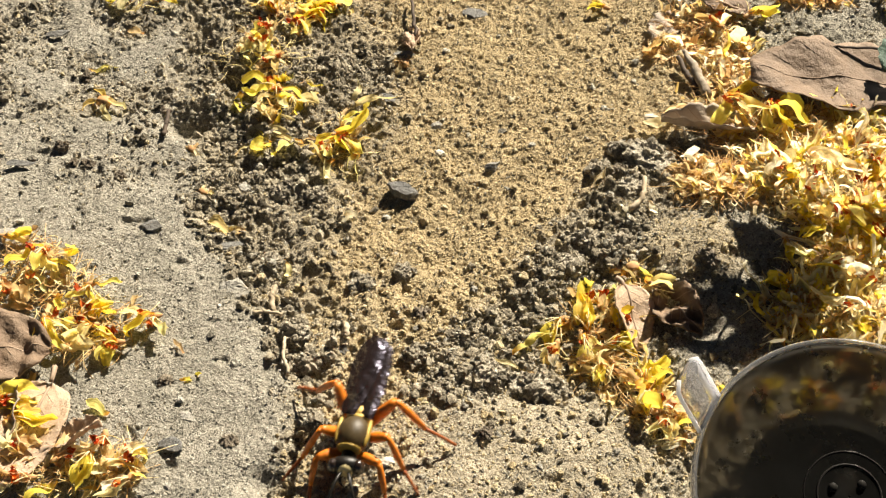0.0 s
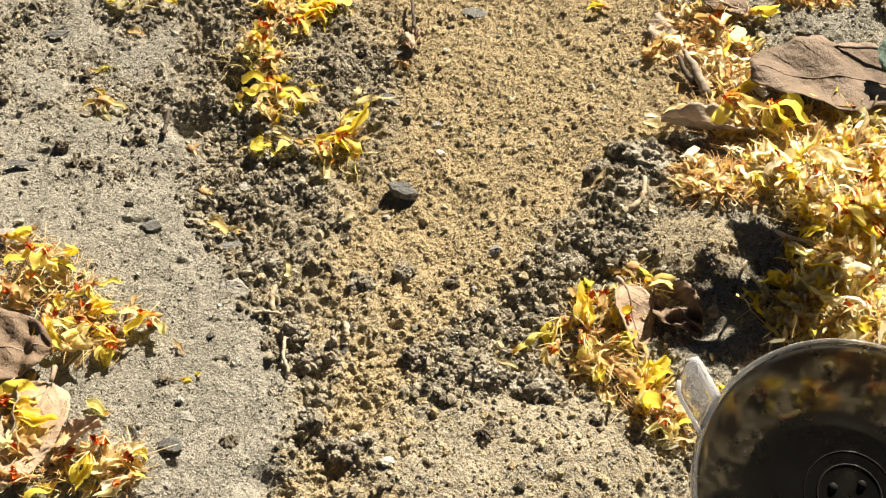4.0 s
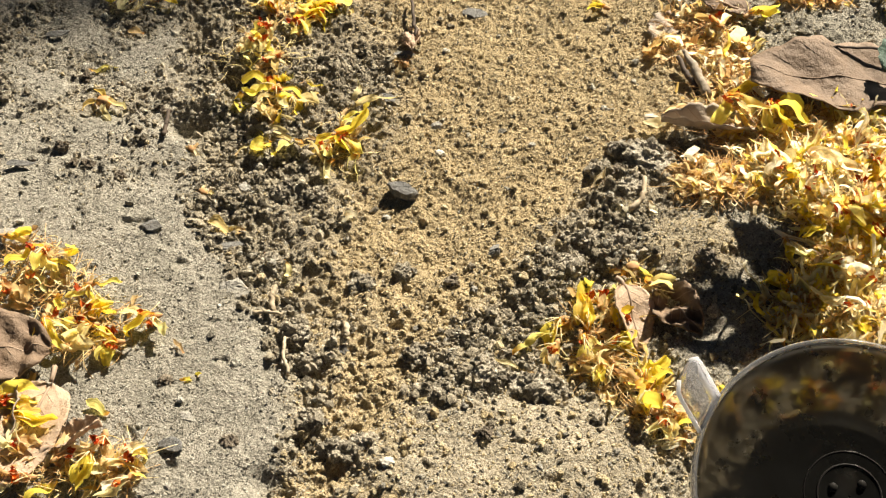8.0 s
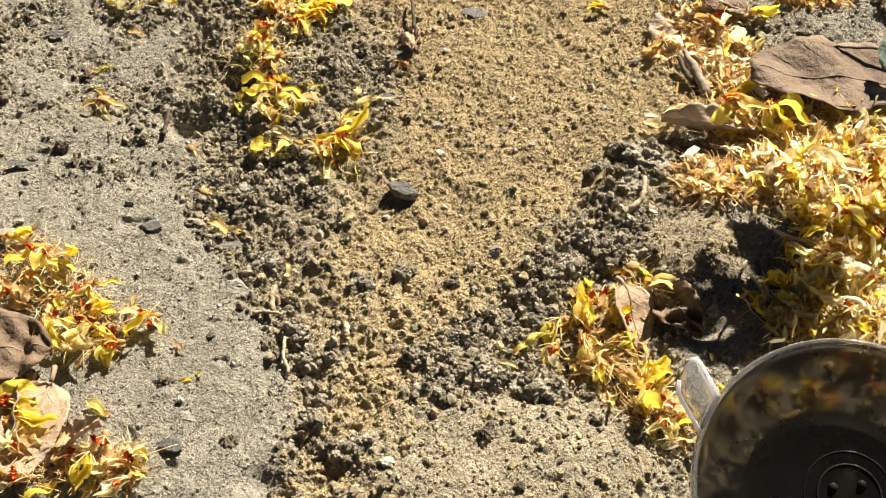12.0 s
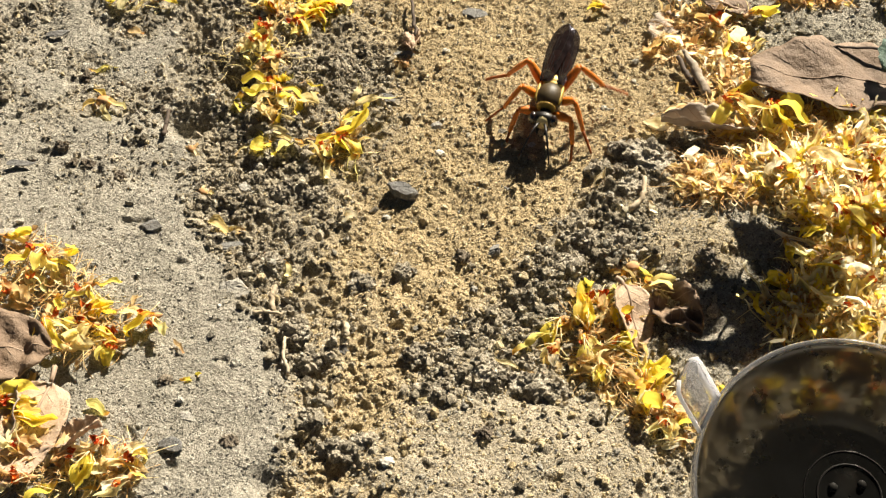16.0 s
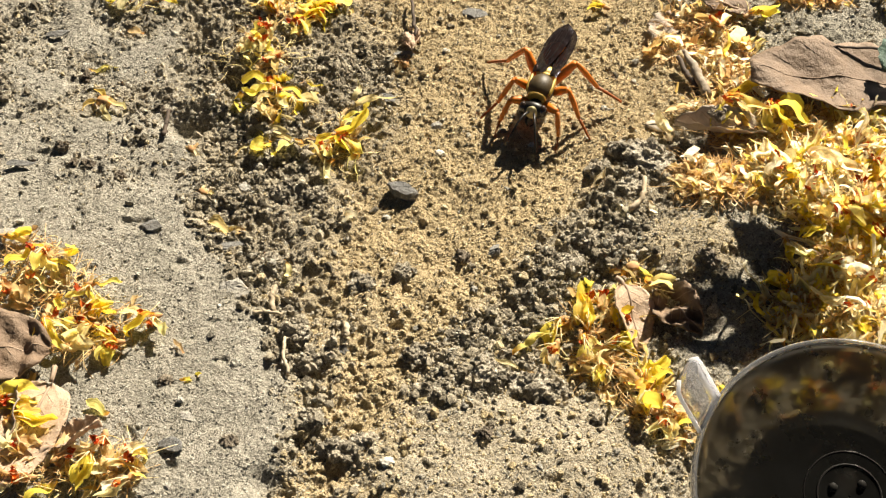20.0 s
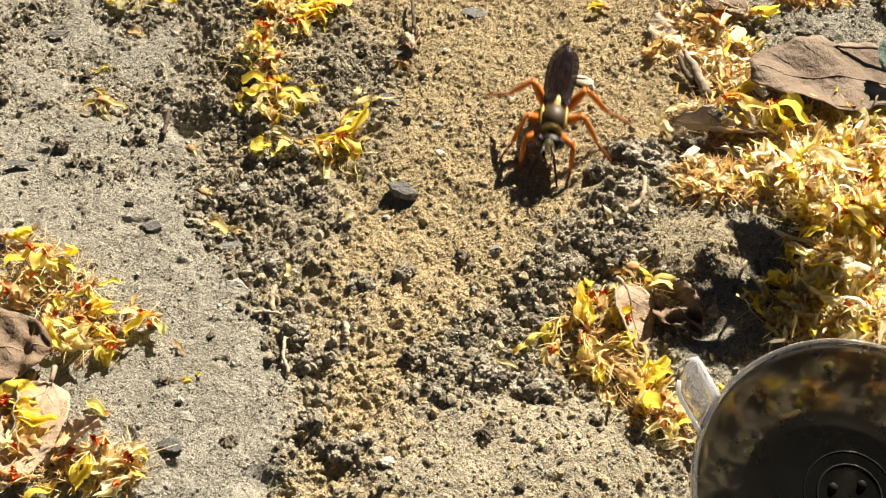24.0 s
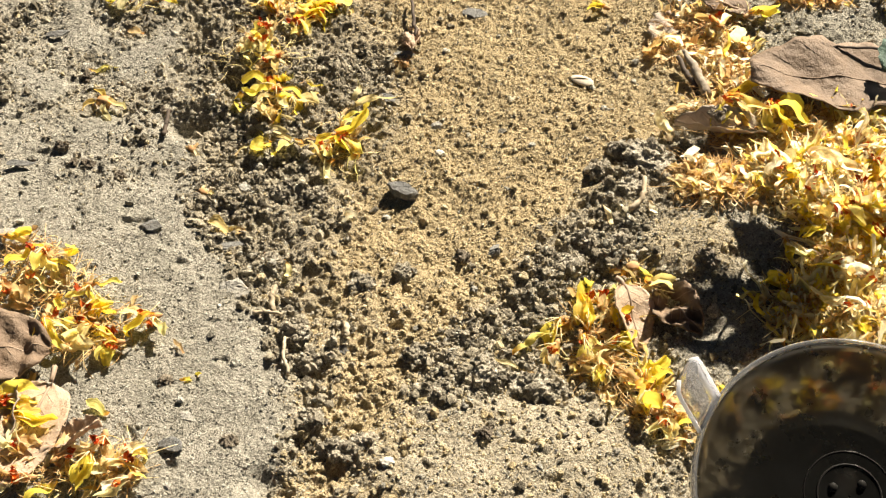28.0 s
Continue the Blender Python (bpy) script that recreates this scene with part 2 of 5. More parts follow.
def bend(p, q, r, n=8):
    """Points on a curve from p by q to r."""
    t = np.linspace(0, 1, n)[:, None]
    p, q, r = (np.asarray(w, float) for w in (p, q, r))
    return (1 - t) ** 2 * p + 2 * t * (1 - t) * q + t ** 2 * r


def rot(rx, ry, rz):
    return np.array(Euler((radians(rx), radians(ry), radians(rz))).to_matrix())


def moved(piece, turn, at):
    return np.asarray(piece[0]) @ np.asarray(turn).T + np.asarray(at, float), piece[1]


# ---- the ground: its zones and its height, in millimetres ----
def lattice(ix, iy, seed):
    h = (ix.astype(np.int64) * 374761393 + iy.astype(np.int64) * 668265263 + seed * 974634521) & 0x7FFFFFFF
    h = ((h ^ (h >> 13)) * 1274126177) & 0x7FFFFFFF
    return ((h ^ (h >> 16)) & 0xFFFF) / 65535.0


def wave(x, y, size, seed):
    """Smooth noise from -1 to 1 with features of that size."""
    p, q, turn = np.asarray(x, float) / size, np.asarray(y, float) / size, 0.7 + 1.9 * seed
    x, y = p * math.cos(turn) - q * math.sin(turn) + 4096.3, p * math.sin(turn) + q * math.cos(turn) + 4096.7
    ix, iy = np.floor(x), np.floor(y)
    fx, fy = x - ix, y - iy
    fx, fy = fx * fx * (3 - 2 * fx), fy * fy * (3 - 2 * fy)
    a, b = lattice(ix, iy, seed), lattice(ix + 1, iy, seed)
    c, d = lattice(ix, iy + 1, seed), lattice(ix + 1, iy + 1, seed)
    return ((a * (1 - fx) + b * fx) * (1 - fy) + (c * (1 - fx) + d * fx) * fy) * 2 - 1


def lumps(x, y, size, seed):
    """Rounded knobs packed side by side, from 0 in the joints to 1 on top."""
    p, q = np.asarray(x, float) / size + 2048.0, np.asarray(y, float) / size + 2048.0
    ix, iy = np.floor(p), np.floor(q)
    near = np.full(p.shape, 9.0)
    for dx in (-1, 0, 1):
        for dy in (-1, 0, 1):
            cx, cy = ix + dx, iy + dy
            reach = 0.8 + 0.5 * lattice(cx, cy, seed + 2)
            near = np.minimum(near, np.hypot(p - cx - lattice(cx, cy, seed), q - cy - lattice(cx, cy, seed + 1)) / reach)
    return np.clip(1 - near * near, 0, 1) ** 0.85


def soft(v, edge):
    t = np.clip(v / edge * 0.5 + 0.5, 0, 1)
    return t * t * (3 - 2 * t)


def edge_line(*points):
    """x of a border as a function of y, through the given places."""
    ordered = sorted((q, p) for p, q in points)
    ys, xs = [o[0] for o in ordered], [o[1] for o in ordered]
    return lambda y: np.interp(y, ys, xs)


SLAB = edge_line((-60.9, 72.5), (-56.4, 48.3), (-52.0, 28.3), (-47.5, 10.0), (-35.5, -7.9), (-30.5, -20.7), (-22.0, -31.0), (-23.0, -41.0), (-30.0, -52.2))
OCHRE_L = edge_line((-16.9, 72.5), (-11.2, 50.1), (-11.9, 33.1), (-14.9, 20.5), (-19.7, 5.7), (-23.1, -7.9), (-23.3, -20.7), (-24.3, -34.8), (-25.8, -52.2))
OCHRE_R = edge_line((49.8, 72.5), (57.1, 51.9), (51.6, 36.4), (40.3, 27.5), (28.4, 18.9), (19.9, 5.7), (16.2, -5.3), (5.7, -15.7), (-4.3, -25.5), (-8.0, -34.8), (-4.9, -52.2))


def zones(x, y):
    """How much ochre sand, dark crumb and pale crust there is at a place."""
    ragged = 3.0 * wave(x, y, 11, 3) + 1.5 * wave(x, y, 4, 4)
    slab = soft(SLAB(y) - x + ragged * 1.3 + 3.0 * wave(x, y, 26, 61), 4.0) * (1 - soft(y - 22 + 5 * ragged, 26) * (0.22 + 0.42 * wave(x, y, 8, 62)))
    ochre = soft(x - OCHRE_L(y) + ragged, 9) * soft(OCHRE_R(y) - x + ragged, 6)
    ox, oy = 17.0, -47.0
    bare = soft(1.0 - np.hypot((x - ox) / 27, (y - oy) / 15) + ragged * 0.06, 0.35)
    sandy = bare
    # pale gritty soil, coloured lighter still to show a sunlit island between shadows
    ox, oy = 46.3, -1.2
    patch = soft(1.0 - np.hypot((x - ox) / 10, (y - oy) / 7) + ragged * 0.08, 0.4)
    bare = np.maximum(bare, patch)
    sandy = np.maximum(sandy, 1.6 * patch)
    litter = soft(x - 42 - 0.25 * (y + 10) + ragged, 8) * soft(y + 42, 8)
    bare = np.maximum(bare, 0.85 * litter)
    ox, oy = 86.6, 67.6
    bare = np.maximum(bare, soft(1.0 - np.hypot((x - ox) / 20, (y - oy) / 16) + ragged * 0.08, 0.5))
    crumb = np.clip(1 - slab - 0.95 * bare, 0, 1)
    near = soft(210 - np.hypot(x, y - 10), 90)
    far = np.clip(0.45 + 0.5 * wave(x, y, 160, 51) + 0.3 * wave(x, y, 37, 52), 0, 1)
    mixed = soft(-6 - y - 0.45 * (x + 8) + ragged, 18) * np.clip(0.14 + 0.40 * wave(x, y, 6, 91) + 0.25 * wave(x, y, 2.6, 92), 0, 0.7)
    ochre = np.maximum(ochre * (1 - slab) * (1 - 0.5 * bare) * (1 - mixed), 0.33 * sandy)
    return ochre * near + 0.5 * far * (1 - near), crumb * near + 0.4 * (1 - far) * (1 - near), np.clip(slab + bare, 0, 1) * near + 0.6 * (1 - near)


HOLLOWS = [(-42.6, 46.9, 5.0, 5.5), (-51.6, 33.9, 5.5, 5.5), (53.8, 22.8, 3.4, 2.5), (45.6, -18.8, 5.0, 2.5), (-41.8, 6.9, 3.4, 2.2), (-28.3, -13.8, 3.2, 2.4), (-28.7, -49.9, 4.0, 2.0), (-21.4, -43.1, 3.6, 2.2), (15.5, -32.5, 3.5, 2.2)]


def height(x, y, fine=True):
    """The ground's height at a place."""
    x, y = np.asarray(x, float), np.asarray(y, float)
    ochre, crumb, pale = zones(x, y)
    ox, oy = 46.3, -1.2
    h = 2.2 * np.exp(-((x - ox) / 9) ** 2 - ((y - oy) / 7) ** 2) + 1.3 * wave(x, y, 48, 1) + 0.7 * wave(x, y, 19, 2) + 1.2 * pale - 0.8 * crumb
    for hx, hy, r, deep in HOLLOWS:
        h = h - deep * np.exp(-1.2 * (((x - hx) / r) ** 2 + ((y - hy) / (0.7 * r)) ** 2))
    if fine:
        loose = crumb * (1 - 0.75 * ochre * soft(y + 12, 14)) * (1 - 0.25 * ochre)
        fluff = ochre * (1 - 0.6 * loose)
        h = h + 0.14 * fluff * (1 - 2 * np.abs(wave(x, y, 2.2, 41))) + 0.12 * fluff * wave(x, y, 1.2, 42)
        h = h + (0.24 + 0.75 * loose) * wave(x, y, 5.5, 5)
        h = h + (0.10 + 0.60 * loose) * (1 - 2 * np.abs(wave(x, y, 3.0, 6)))
        h = h + (0.07 + 0.42 * loose) * (1 - 2 * np.abs(wave(x, y, 1.5, 7))) + (0.10 + 0.20 * loose) * wave(x, y, 0.8, 8)
        h = h + pale * (0.40 * wave(x, y, 8.5, 63) + 0.16 * (1 - 2 * np.abs(wave(x, y, 4.6, 64))) - 0.7 * soft(wave(x, y, 4.2, 65) - 0.70, 0.12))
        h = h + (0.05 + 0.16 * loose + 0.07 * fluff) * wave(x, y, 0.55, 66) + 0.24 * fluff * wave(x, y, 3.4, 67)
        h = h + loose * (1 - 0.55 * ochre) * (0.70 * lumps(x, y, 2.5, 71) + 0.55 * lumps(x, y, 1.2, 74) + 0.3 * lumps(x, y, 0.7, 86) - 0.65)
        h = h + fluff * (0.24 * lumps(x, y, 1.9, 77) + 0.20 * lumps(x, y, 0.85, 80) - 0.3) + 0.16 * pale * lumps(x, y, 1.0, 83)
        pits = wave(x, y, 3.1, 9)
        h = h - (0.16 + 0.75 * loose) * (1 - 0.6 * ochre) * soft(pits - 0.66, 0.16)
    return h


def ground_z(x, y):
    return float(height(np.array([x]), np.array([y]), False)[0])


def spread(lo, hi, step):
    core = np.arange(lo, hi + step / 2, step)
    out = step * 1.28 ** np.arange(1, 56)
    reach = np.cumsum(out)
    return np.concatenate([(lo - reach)[::-1], core, hi + reach])


def ground_sheet():
    xs, ys = spread(-101, 101, 0.32), spread(-54, 77, 0.32)
    gx, gy = np.meshgrid(xs, ys)
    flat_x, flat_y = gx.ravel(), gy.ravel()
    h = height(flat_x, flat_y)
    v = np.column_stack([flat_x, flat_y, h])
    n = len(xs)
    i = (np.arange(len(ys) - 1)[:, None] * n + np.arange(n - 1)[None, :]).ravel()
    f = np.column_stack([i, i + 1, i + n + 1, i + n])
    ob = build("ground", v, f.tolist(), SOIL)
    ochre, crumb, pale = zones(flat_x, flat_y)
    for key, values in (("ochre", ochre), ("crumb", crumb)):
        ob.data.attributes.new(key, "FLOAT", "POINT").data.foreach_set("value", values.astype(np.float32))
    return tagged(ob, "gritty dry earth with ochre sand and grey crust", "ground", kind="structure")


ground_sheet()

ROCK = bmesh.new()
bmesh.ops.create_icosphere(ROCK, subdivisions=4, radius=1)
ROCK_V, ROCK_F = np.array([v.co[:] for v in ROCK.verts]), [[v.index for v in f.verts] for f in ROCK.faces]
ROCK.free()
ICO = bmesh.new()
bmesh.ops.create_icosphere(ICO, subdivisions=1, radius=1)
ICO_V, ICO_F = np.array([v.co[:] for v in ICO.verts]), np.array([[v.index for v in f.verts] for f in ICO.faces])
ICO.free()
GRAIN_V = np.array([(1, 0, 0), (-1, 0, 0), (0, 1, 0), (0, -1, 0), (0, 0, 1), (0, 0, -1)], float)
GRAIN_F = np.array([(0, 2, 4), (2, 1, 4), (1, 3, 4), (3, 0, 4), (2, 0, 5), (1, 2, 5), (3, 1, 5), (0, 3, 5)])
BALL = bmesh.new()
bmesh.ops.create_icosphere(BALL, subdivisions=2, radius=1)
BALL_V, BALL_F = np.array([v.co[:] for v in BALL.verts]), np.array([[v.index for v in f.verts] for f in BALL.faces])
BALL.free()


def crumbs(name, label, material, count, small, large, share, seed, shape_v, shape_f, smooth=False, jag=0.24, box=(-101, 101, -55, 77)):
    """Loose grains strewn on the ground where share(x, y) wants them."""
    dice = np.random.default_rng(seed)
    x, y = dice.uniform(box[0], box[1], count * 6), dice.uniform(box[2], box[3], count * 6)
    keep = np.flatnonzero(dice.random(count * 6) < share(x, y))[:count]
    x, y = x[keep], y[keep]
    n = len(x)
    r = small * (large / small) ** (dice.random(n) ** 2.4)
    turn = dice.normal(size=(n, 4))
    turn /= np.linalg.norm(turn, axis=1)[:, None]
    w, a, b, c = turn.T
    m = np.stack([1 - 2 * (b * b + c * c), 2 * (a * b - w * c), 2 * (a * c + w * b), 2 * (a * b + w * c), 1 - 2 * (a * a + c * c), 2 * (b * c - w * a),
                  2 * (a * c - w * b), 2 * (b * c + w * a), 1 - 2 * (a * a + b * b)], axis=1).reshape(n, 3, 3)
    k = len(shape_v)
    lumps = shape_v[None] * (1 + jag * dice.normal(size=(n, k)))[:, :, None]
    for _ in range(4):
        side = dice.normal(size=(n, 3))
        side /= np.linalg.norm(side, axis=1)[:, None]
        over = np.clip(np.einsum("nkj,nj->nk", lumps, side) - dice.uniform(0.35, 0.8, (n, 1)), 0, None)
        lumps -= 0.9 * over[:, :, None] * side[:, None, :]
    lumps *= dice.uniform(0.75, 1.25, (n, 1, 3))
    v = np.einsum("nij,nkj->nki", m, lumps) * r[:, None, None]
    v[:, :, 2] *= 0.85
    z = height(x, y) + 0.22 * r
    v += np.stack([x, y, z], axis=1)[:, None, :]
    f = (shape_f[None] + (np.arange(n) * k)[:, None, None]).reshape(-1, 3)
    return tagged(build(name, v.reshape(-1, 3), f.tolist(), material, smooth=smooth), label, "soil grains", kind="stuff")


def share_dark(x, y):
    o, c, p = zones(x, y)
    return c * np.clip(1 - o, 0, 1) ** 1.6 * (0.45 + 0.55 * wave(x, y, 9, 21)) + 0.004 * (1 - p)


def share_sand(x, y):
    o, c, p = zones(x, y)
    return o * 0.8 + 0.25 * c


def share_lumps(x, y):
    o, c, p = zones(x, y)
    return (o * 0.8 + 0.25 * c) * (1 - 0.8 * soft(y + 8, 16))


def share_pale(x, y):
    o, c, p = zones(x, y)
    return p * 0.6 + 0.15


crumbs("soil_crumbs", "rough grey-brown crumbs of dry soil", DARK_CRUMB, 8000, 0.34, 1.1, share_dark, 11, BALL_V, BALL_F)
crumbs("soil_grit", "grey-brown grit between the soil crumbs", DARK_CRUMB, 16000, 0.22, 0.6, share_dark, 14, ICO_V, ICO_F)
crumbs("soil_grit", "fine grey grit dusted over the soil crumbs", PALE_CRUMB, 26000, 0.12, 0.34, share_dark, 17, GRAIN_V, GRAIN_F)
crumbs("sand_crumbs", "ochre lumps of loose dug sand", SAND_CRUMB, 3400, 0.26, 0.9, share_lumps, 12, BALL_V, BALL_F, jag=0.16)
crumbs("sand_grains", "ochre grains of loose dug sand", SAND_CRUMB, 42000, 0.13, 0.36, share_sand, 15, GRAIN_V, GRAIN_F)
crumbs("pale_grit", "pale grey grit on the earth crust", PALE_CRUMB, 30000, 0.12, 0.34, share_pale, 13, GRAIN_V, GRAIN_F)
crumbs("crust_crumbs", "scattered grey crumbs on the pale crust", PALE_CRUMB, 650, 0.25, 0.9, share_pale, 16, BALL_V, BALL_F)


# ---- stones and clods ----
def stone(name, label, category, x, y, size, turn, material, seed, angular=0.35, sink=0.25, lean=(0, 0), knobbly=0):
    """One stone: a faceted or crumbly lump of the given length, width and height."""
    dice = np.random.default_rng(seed)
    v = ROCK_V.copy()
    for _ in range(int(10 * angular) + 5):
        axis = dice.normal(size=3)
        axis /= np.linalg.norm(axis)
        cut = dice.uniform(0.42, 0.72) if angular > 0.4 else dice.uniform(0.6, 0.85)
        over = v @ axis - cut
        v -= np.where(over > 0, over * min(1.0, 0.5 + angular), 0)[:, None] * axis
    if angular < 0.3:
        knobs = dice.normal(size=(40, 3))
        knobs /= np.linalg.norm(knobs, axis=1)[:, None]
        v *= (0.82 + 0.22 * np.clip(ROCK_V @ knobs.T, 0, 1).max(axis=1) ** 20)[:, None]
    rough = [noise.noise(Vector(p) * 2.3 + Vector((seed, 0, 0))) + 0.6 * noise.noise(Vector(p) * 6.1) + 0.5 * noise.noise(Vector(p) * 11.0) + 0.45 * noise.noise(Vector(p) * 19.0) for p in ROCK_V.tolist()]
    v *= 1 + (0.34 - 0.29 * angular) * np.array(rough)[:, None]
    v = v * np.array(size) / 2 @ rot(lean[0], lean[1], turn).T
    z = ground_z(x, y)
    v[:, 2] += size[2] * (0.5 - sink)
    pieces = [(v, ROCK_F)]
    for at in dice.integers(0, len(v), knobbly):
        lump = BALL_V * (1 + 0.24 * dice.normal(size=len(BALL_V)))[:, None] * dice.uniform(0.7, 1.2, 3) @ rot(*dice.uniform(0, 360, 3)).T
        pieces.append((lump * (0.25 + 0.75 * dice.random() ** 2) * min(1.0, 0.2 * size[0]) + v[at], BALL_F))
    ob = build(name, *cat(pieces), material, smooth=angular < 0.5 and not knobbly)
    ob.location = (x * MM, y * MM, z * MM)
    return tagged(ob, label, category)


def slate(x, y, size, turn, seed, lean=(0, 0), label="dark grey angular stone chip lying on the soil"):
    return stone("stone", label, "stone", x, y, size, turn, SLATE, seed, 0.8, 0.2, lean)


def clod(x, y, size, turn, seed):
    return stone("soil_clod", "rough grey clod of dry crumbly soil", "soil clod", x, y, size, turn, CLOD_CRUMB, seed, 0.12, 0.3, knobbly=90)


def dark_clod_or_pit(x, y, size, turn, seed):
    return stone("soil_clod", "small dark brown clod of soil or stand-in for a shaded pit", "soil clod", x, y, tuple(0.8 * s for s in size), turn, BROWN_CLOD, seed, 0.22, 0.38, knobbly=30)


def pale(x, y, size, turn, seed):
    return stone("stone", "flat pale grey stone bedded in the earth", "stone", x, y, size, turn, PALE_STONE, seed, 0.5, 0.4)


def quartz(x, y, size, turn, seed):
    return stone("pebble", "tiny white quartz pebble on the soil", "pebble", x, y, size, turn, QUARTZ, seed, 0.4, 0.25)



slate(-8.3, 15.3, (8.2, 5.6, 4.6), -12, 1, (8, 5), "dark slate-grey faceted stone on ochre crumbs")
slate(-54.4, 3.8, (6.4, 4.0, 2.2), -10, 2)
slate(-39.2, 1.0, (6.2, 3.4, 2.0), 8, 3)
slate(6.4, 67.8, (8.0, 3.6, 2.0), -8, 4, label="flat purplish grey stone chip")
slate(-11.8, 40.1, (5.2, 3.4, 2.4), 0, 5)
# added dark chip, standing in for a small pit in the crust
slate(-83.3, 61.0, (6, 2.6, 1.6), 4, 6)
slate(-45.0, -43.9, (5.0, 3.6, 2.0), -8, 7)
slate(-82.7, 20.5, (6.5, 2.2, 1.5), 3, 8)
slate(-17.7, -22.9, (3.0, 2.6, 2.2), 30, 9)
slate(-8.3, 53.7, (5, 3, 1.6), 10, 10)
stone("stone", "upright pale grey stone splinter in the soil", "stone", 10.4, -18.2, (3.0, 5.0, 2.2), 10, PALE_STONE, 11, 0.7)
clod(-32.2, -3.9, (5.0, 5.0, 3.8), 20, 20)
clod(-26.4, -19.2, (6.0, 4.6, 3.4), -20, 21)
clod(15.6, -30.8, (9.0, 6.0, 4.5), -10, 22)
clod(7.6, -28.1, (6.5, 7.0, 4.5), 0, 23)
clod(41.0, 23.9, (10.0, 7.5, 5.2), -25, 24)
clod(35.1, 26.4, (4.6, 3.8, 2.8), 0, 25)
clod(23.4, -3.7, (5.0, 4.6, 3.6), 0, 26)
clod(30.7, 20.5, (5.0, 4.0, 3.0), 40, 29)
clod(36.9, 15.9, (7.0, 5.0, 3.8), 60, 30)
clod(-23.5, -25.5, (4.4, 4.0, 3.0), 10, 33)
clod(-4.8, -24.6, (4.2, 4.0, 3.0), 30, 34)
clod(-0.4, -33.1, (5.0, 4.2, 3.2), 60, 35)
clod(-14.8, -8.6, (5.0, 4.0, 2.8), 0, 36)
clod(-42.9, 7.9, (7.0, 5.0, 3.8), -15, 37)
clod(-28.3, -14.4, (6.0, 5.0, 3.6), 0, 38)
clod(-7.2, -5.3, (4.0, 3.4, 2.6), 12, 39)
clod(-24.5, 13.7, (4.4, 3.6, 3.0), 70, 41)
clod(-31.1, 14.4, (4.6, 4.0, 3.2), 20, 42)
clod(26.7, 2.9, (4.6, 3.6, 3.0), 5, 43)
clod(33.4, 1.5, (5.4, 4.4, 3.2), 30, 44)
clod(-13.4, -42.5, (4.6, 3.6, 2.6), 10, 45)
clod(-17.6, -43.6, (6.0, 4.4, 3.4), 0, 46)
clod(-22.2, -37.6, (5.0, 3.8, 2.8), 5, 47)
clod(18.9, -31.4, (5.0, 4.4, 3.4), 50, 48)
dark_clod_or_pit(7.1, -40.9, (3.4, 3.6, 3.2), 0, 60)
# on the pale crust these dark lumps mostly stand in for shaded pits
dark_clod_or_pit(-47.2, -31.2, (3.8, 3.6, 2.8), 20, 61)
dark_clod_or_pit(-35.1, -42.8, (3.8, 3.0, 2.4), 0, 62)
dark_clod_or_pit(-74.6, 46.9, (4.0, 3.4, 2.8), 0, 63)
dark_clod_or_pit(-75.7, 25.4, (3.6, 3.0, 2.4), 0, 64)
dark_clod_or_pit(-72.4, 20.8, (3.0, 2.6, 2.2), 30, 65)
dark_clod_or_pit(-69.4, 20.5, (4.0, 2.8, 2.4), 0, 66)
dark_clod_or_pit(-62.8, 17.4, (3.8, 3.2, 2.6), 10, 67)
dark_clod_or_pit(48.5, -4.6, (4.8, 5.0, 4.0), 15, 68)
dark_clod_or_pit(-57.8, 37.2, (3.6, 2.6, 2.2), 0, 69)
dark_clod_or_pit(-72.2, -12.5, (2.2, 2.0, 1.8), 0, 70)
pale(-37.9, -9.5, (9.0, 5.5, 2.4), -12, 80)
pale(-43.0, -37.9, (3.8, 2.8, 1.8), 0, 81)
pale(-80.3, 1.2, (7.5, 4.0, 1.8), -5, 82)
pale(54.8, 4.0, (4.8, 3.2, 2.4), -15, 83)
pale(-1.6, 32.8, (3.0, 2.4, 1.8), 0, 84)
quartz(14.0, -24.7, (2.5, 2.0, 1.6), 0, 90)
quartz(-22.0, -8.6, (1.7, 1.9, 1.4), 0, 91)
quartz(-27.5, -11.1, (3.2, 1.8, 1.3), 0, 92)
quartz(0.7, 55.1, (1.8, 1.3, 1.0), 0, 93)
quartz(-0.7, 25.1, (2.4, 1.6, 1.2), -10, 94)
quartz(-9.1, -47.0, (2.6, 2.0, 1.7), 0, 95)
quartz(-7.8, 29.5, (1.8, 1.5, 1.2), 0, 96)
quartz(-28.6, 17.7, (1.8, 1.4, 1.2), 0, 97)
quartz(-19.2, 7.4, (2.6, 2.6, 1.9), 0, 98)
stone("pebble", "pale orange pebble among dark crumbs", "pebble", -38.9, 15.6, (3.6, 2.8, 2.4), 30, PALE_STONE, 99, 0.3)
stone("pebble", "small rounded tan pebble", "pebble", 5.6, -9.0, (1.7, 1.6, 1.4), 0, PALE_STONE, 100, 0.1)
MOVED_CLOD = dark_clod_or_pit(-3.9, -15.1, (3.7, 3.6, 3.2), 0, 110)
LEAF_CLOD = dark_clod_or_pit(34.6, 20.5, (4.6, 4.0, 3.4), 20, 112)
MOVED_STONE = slate(9.6, 21.1, (4.4, 3.2, 2.2), 10, 111, label="grey stone chip pushed along the sand")



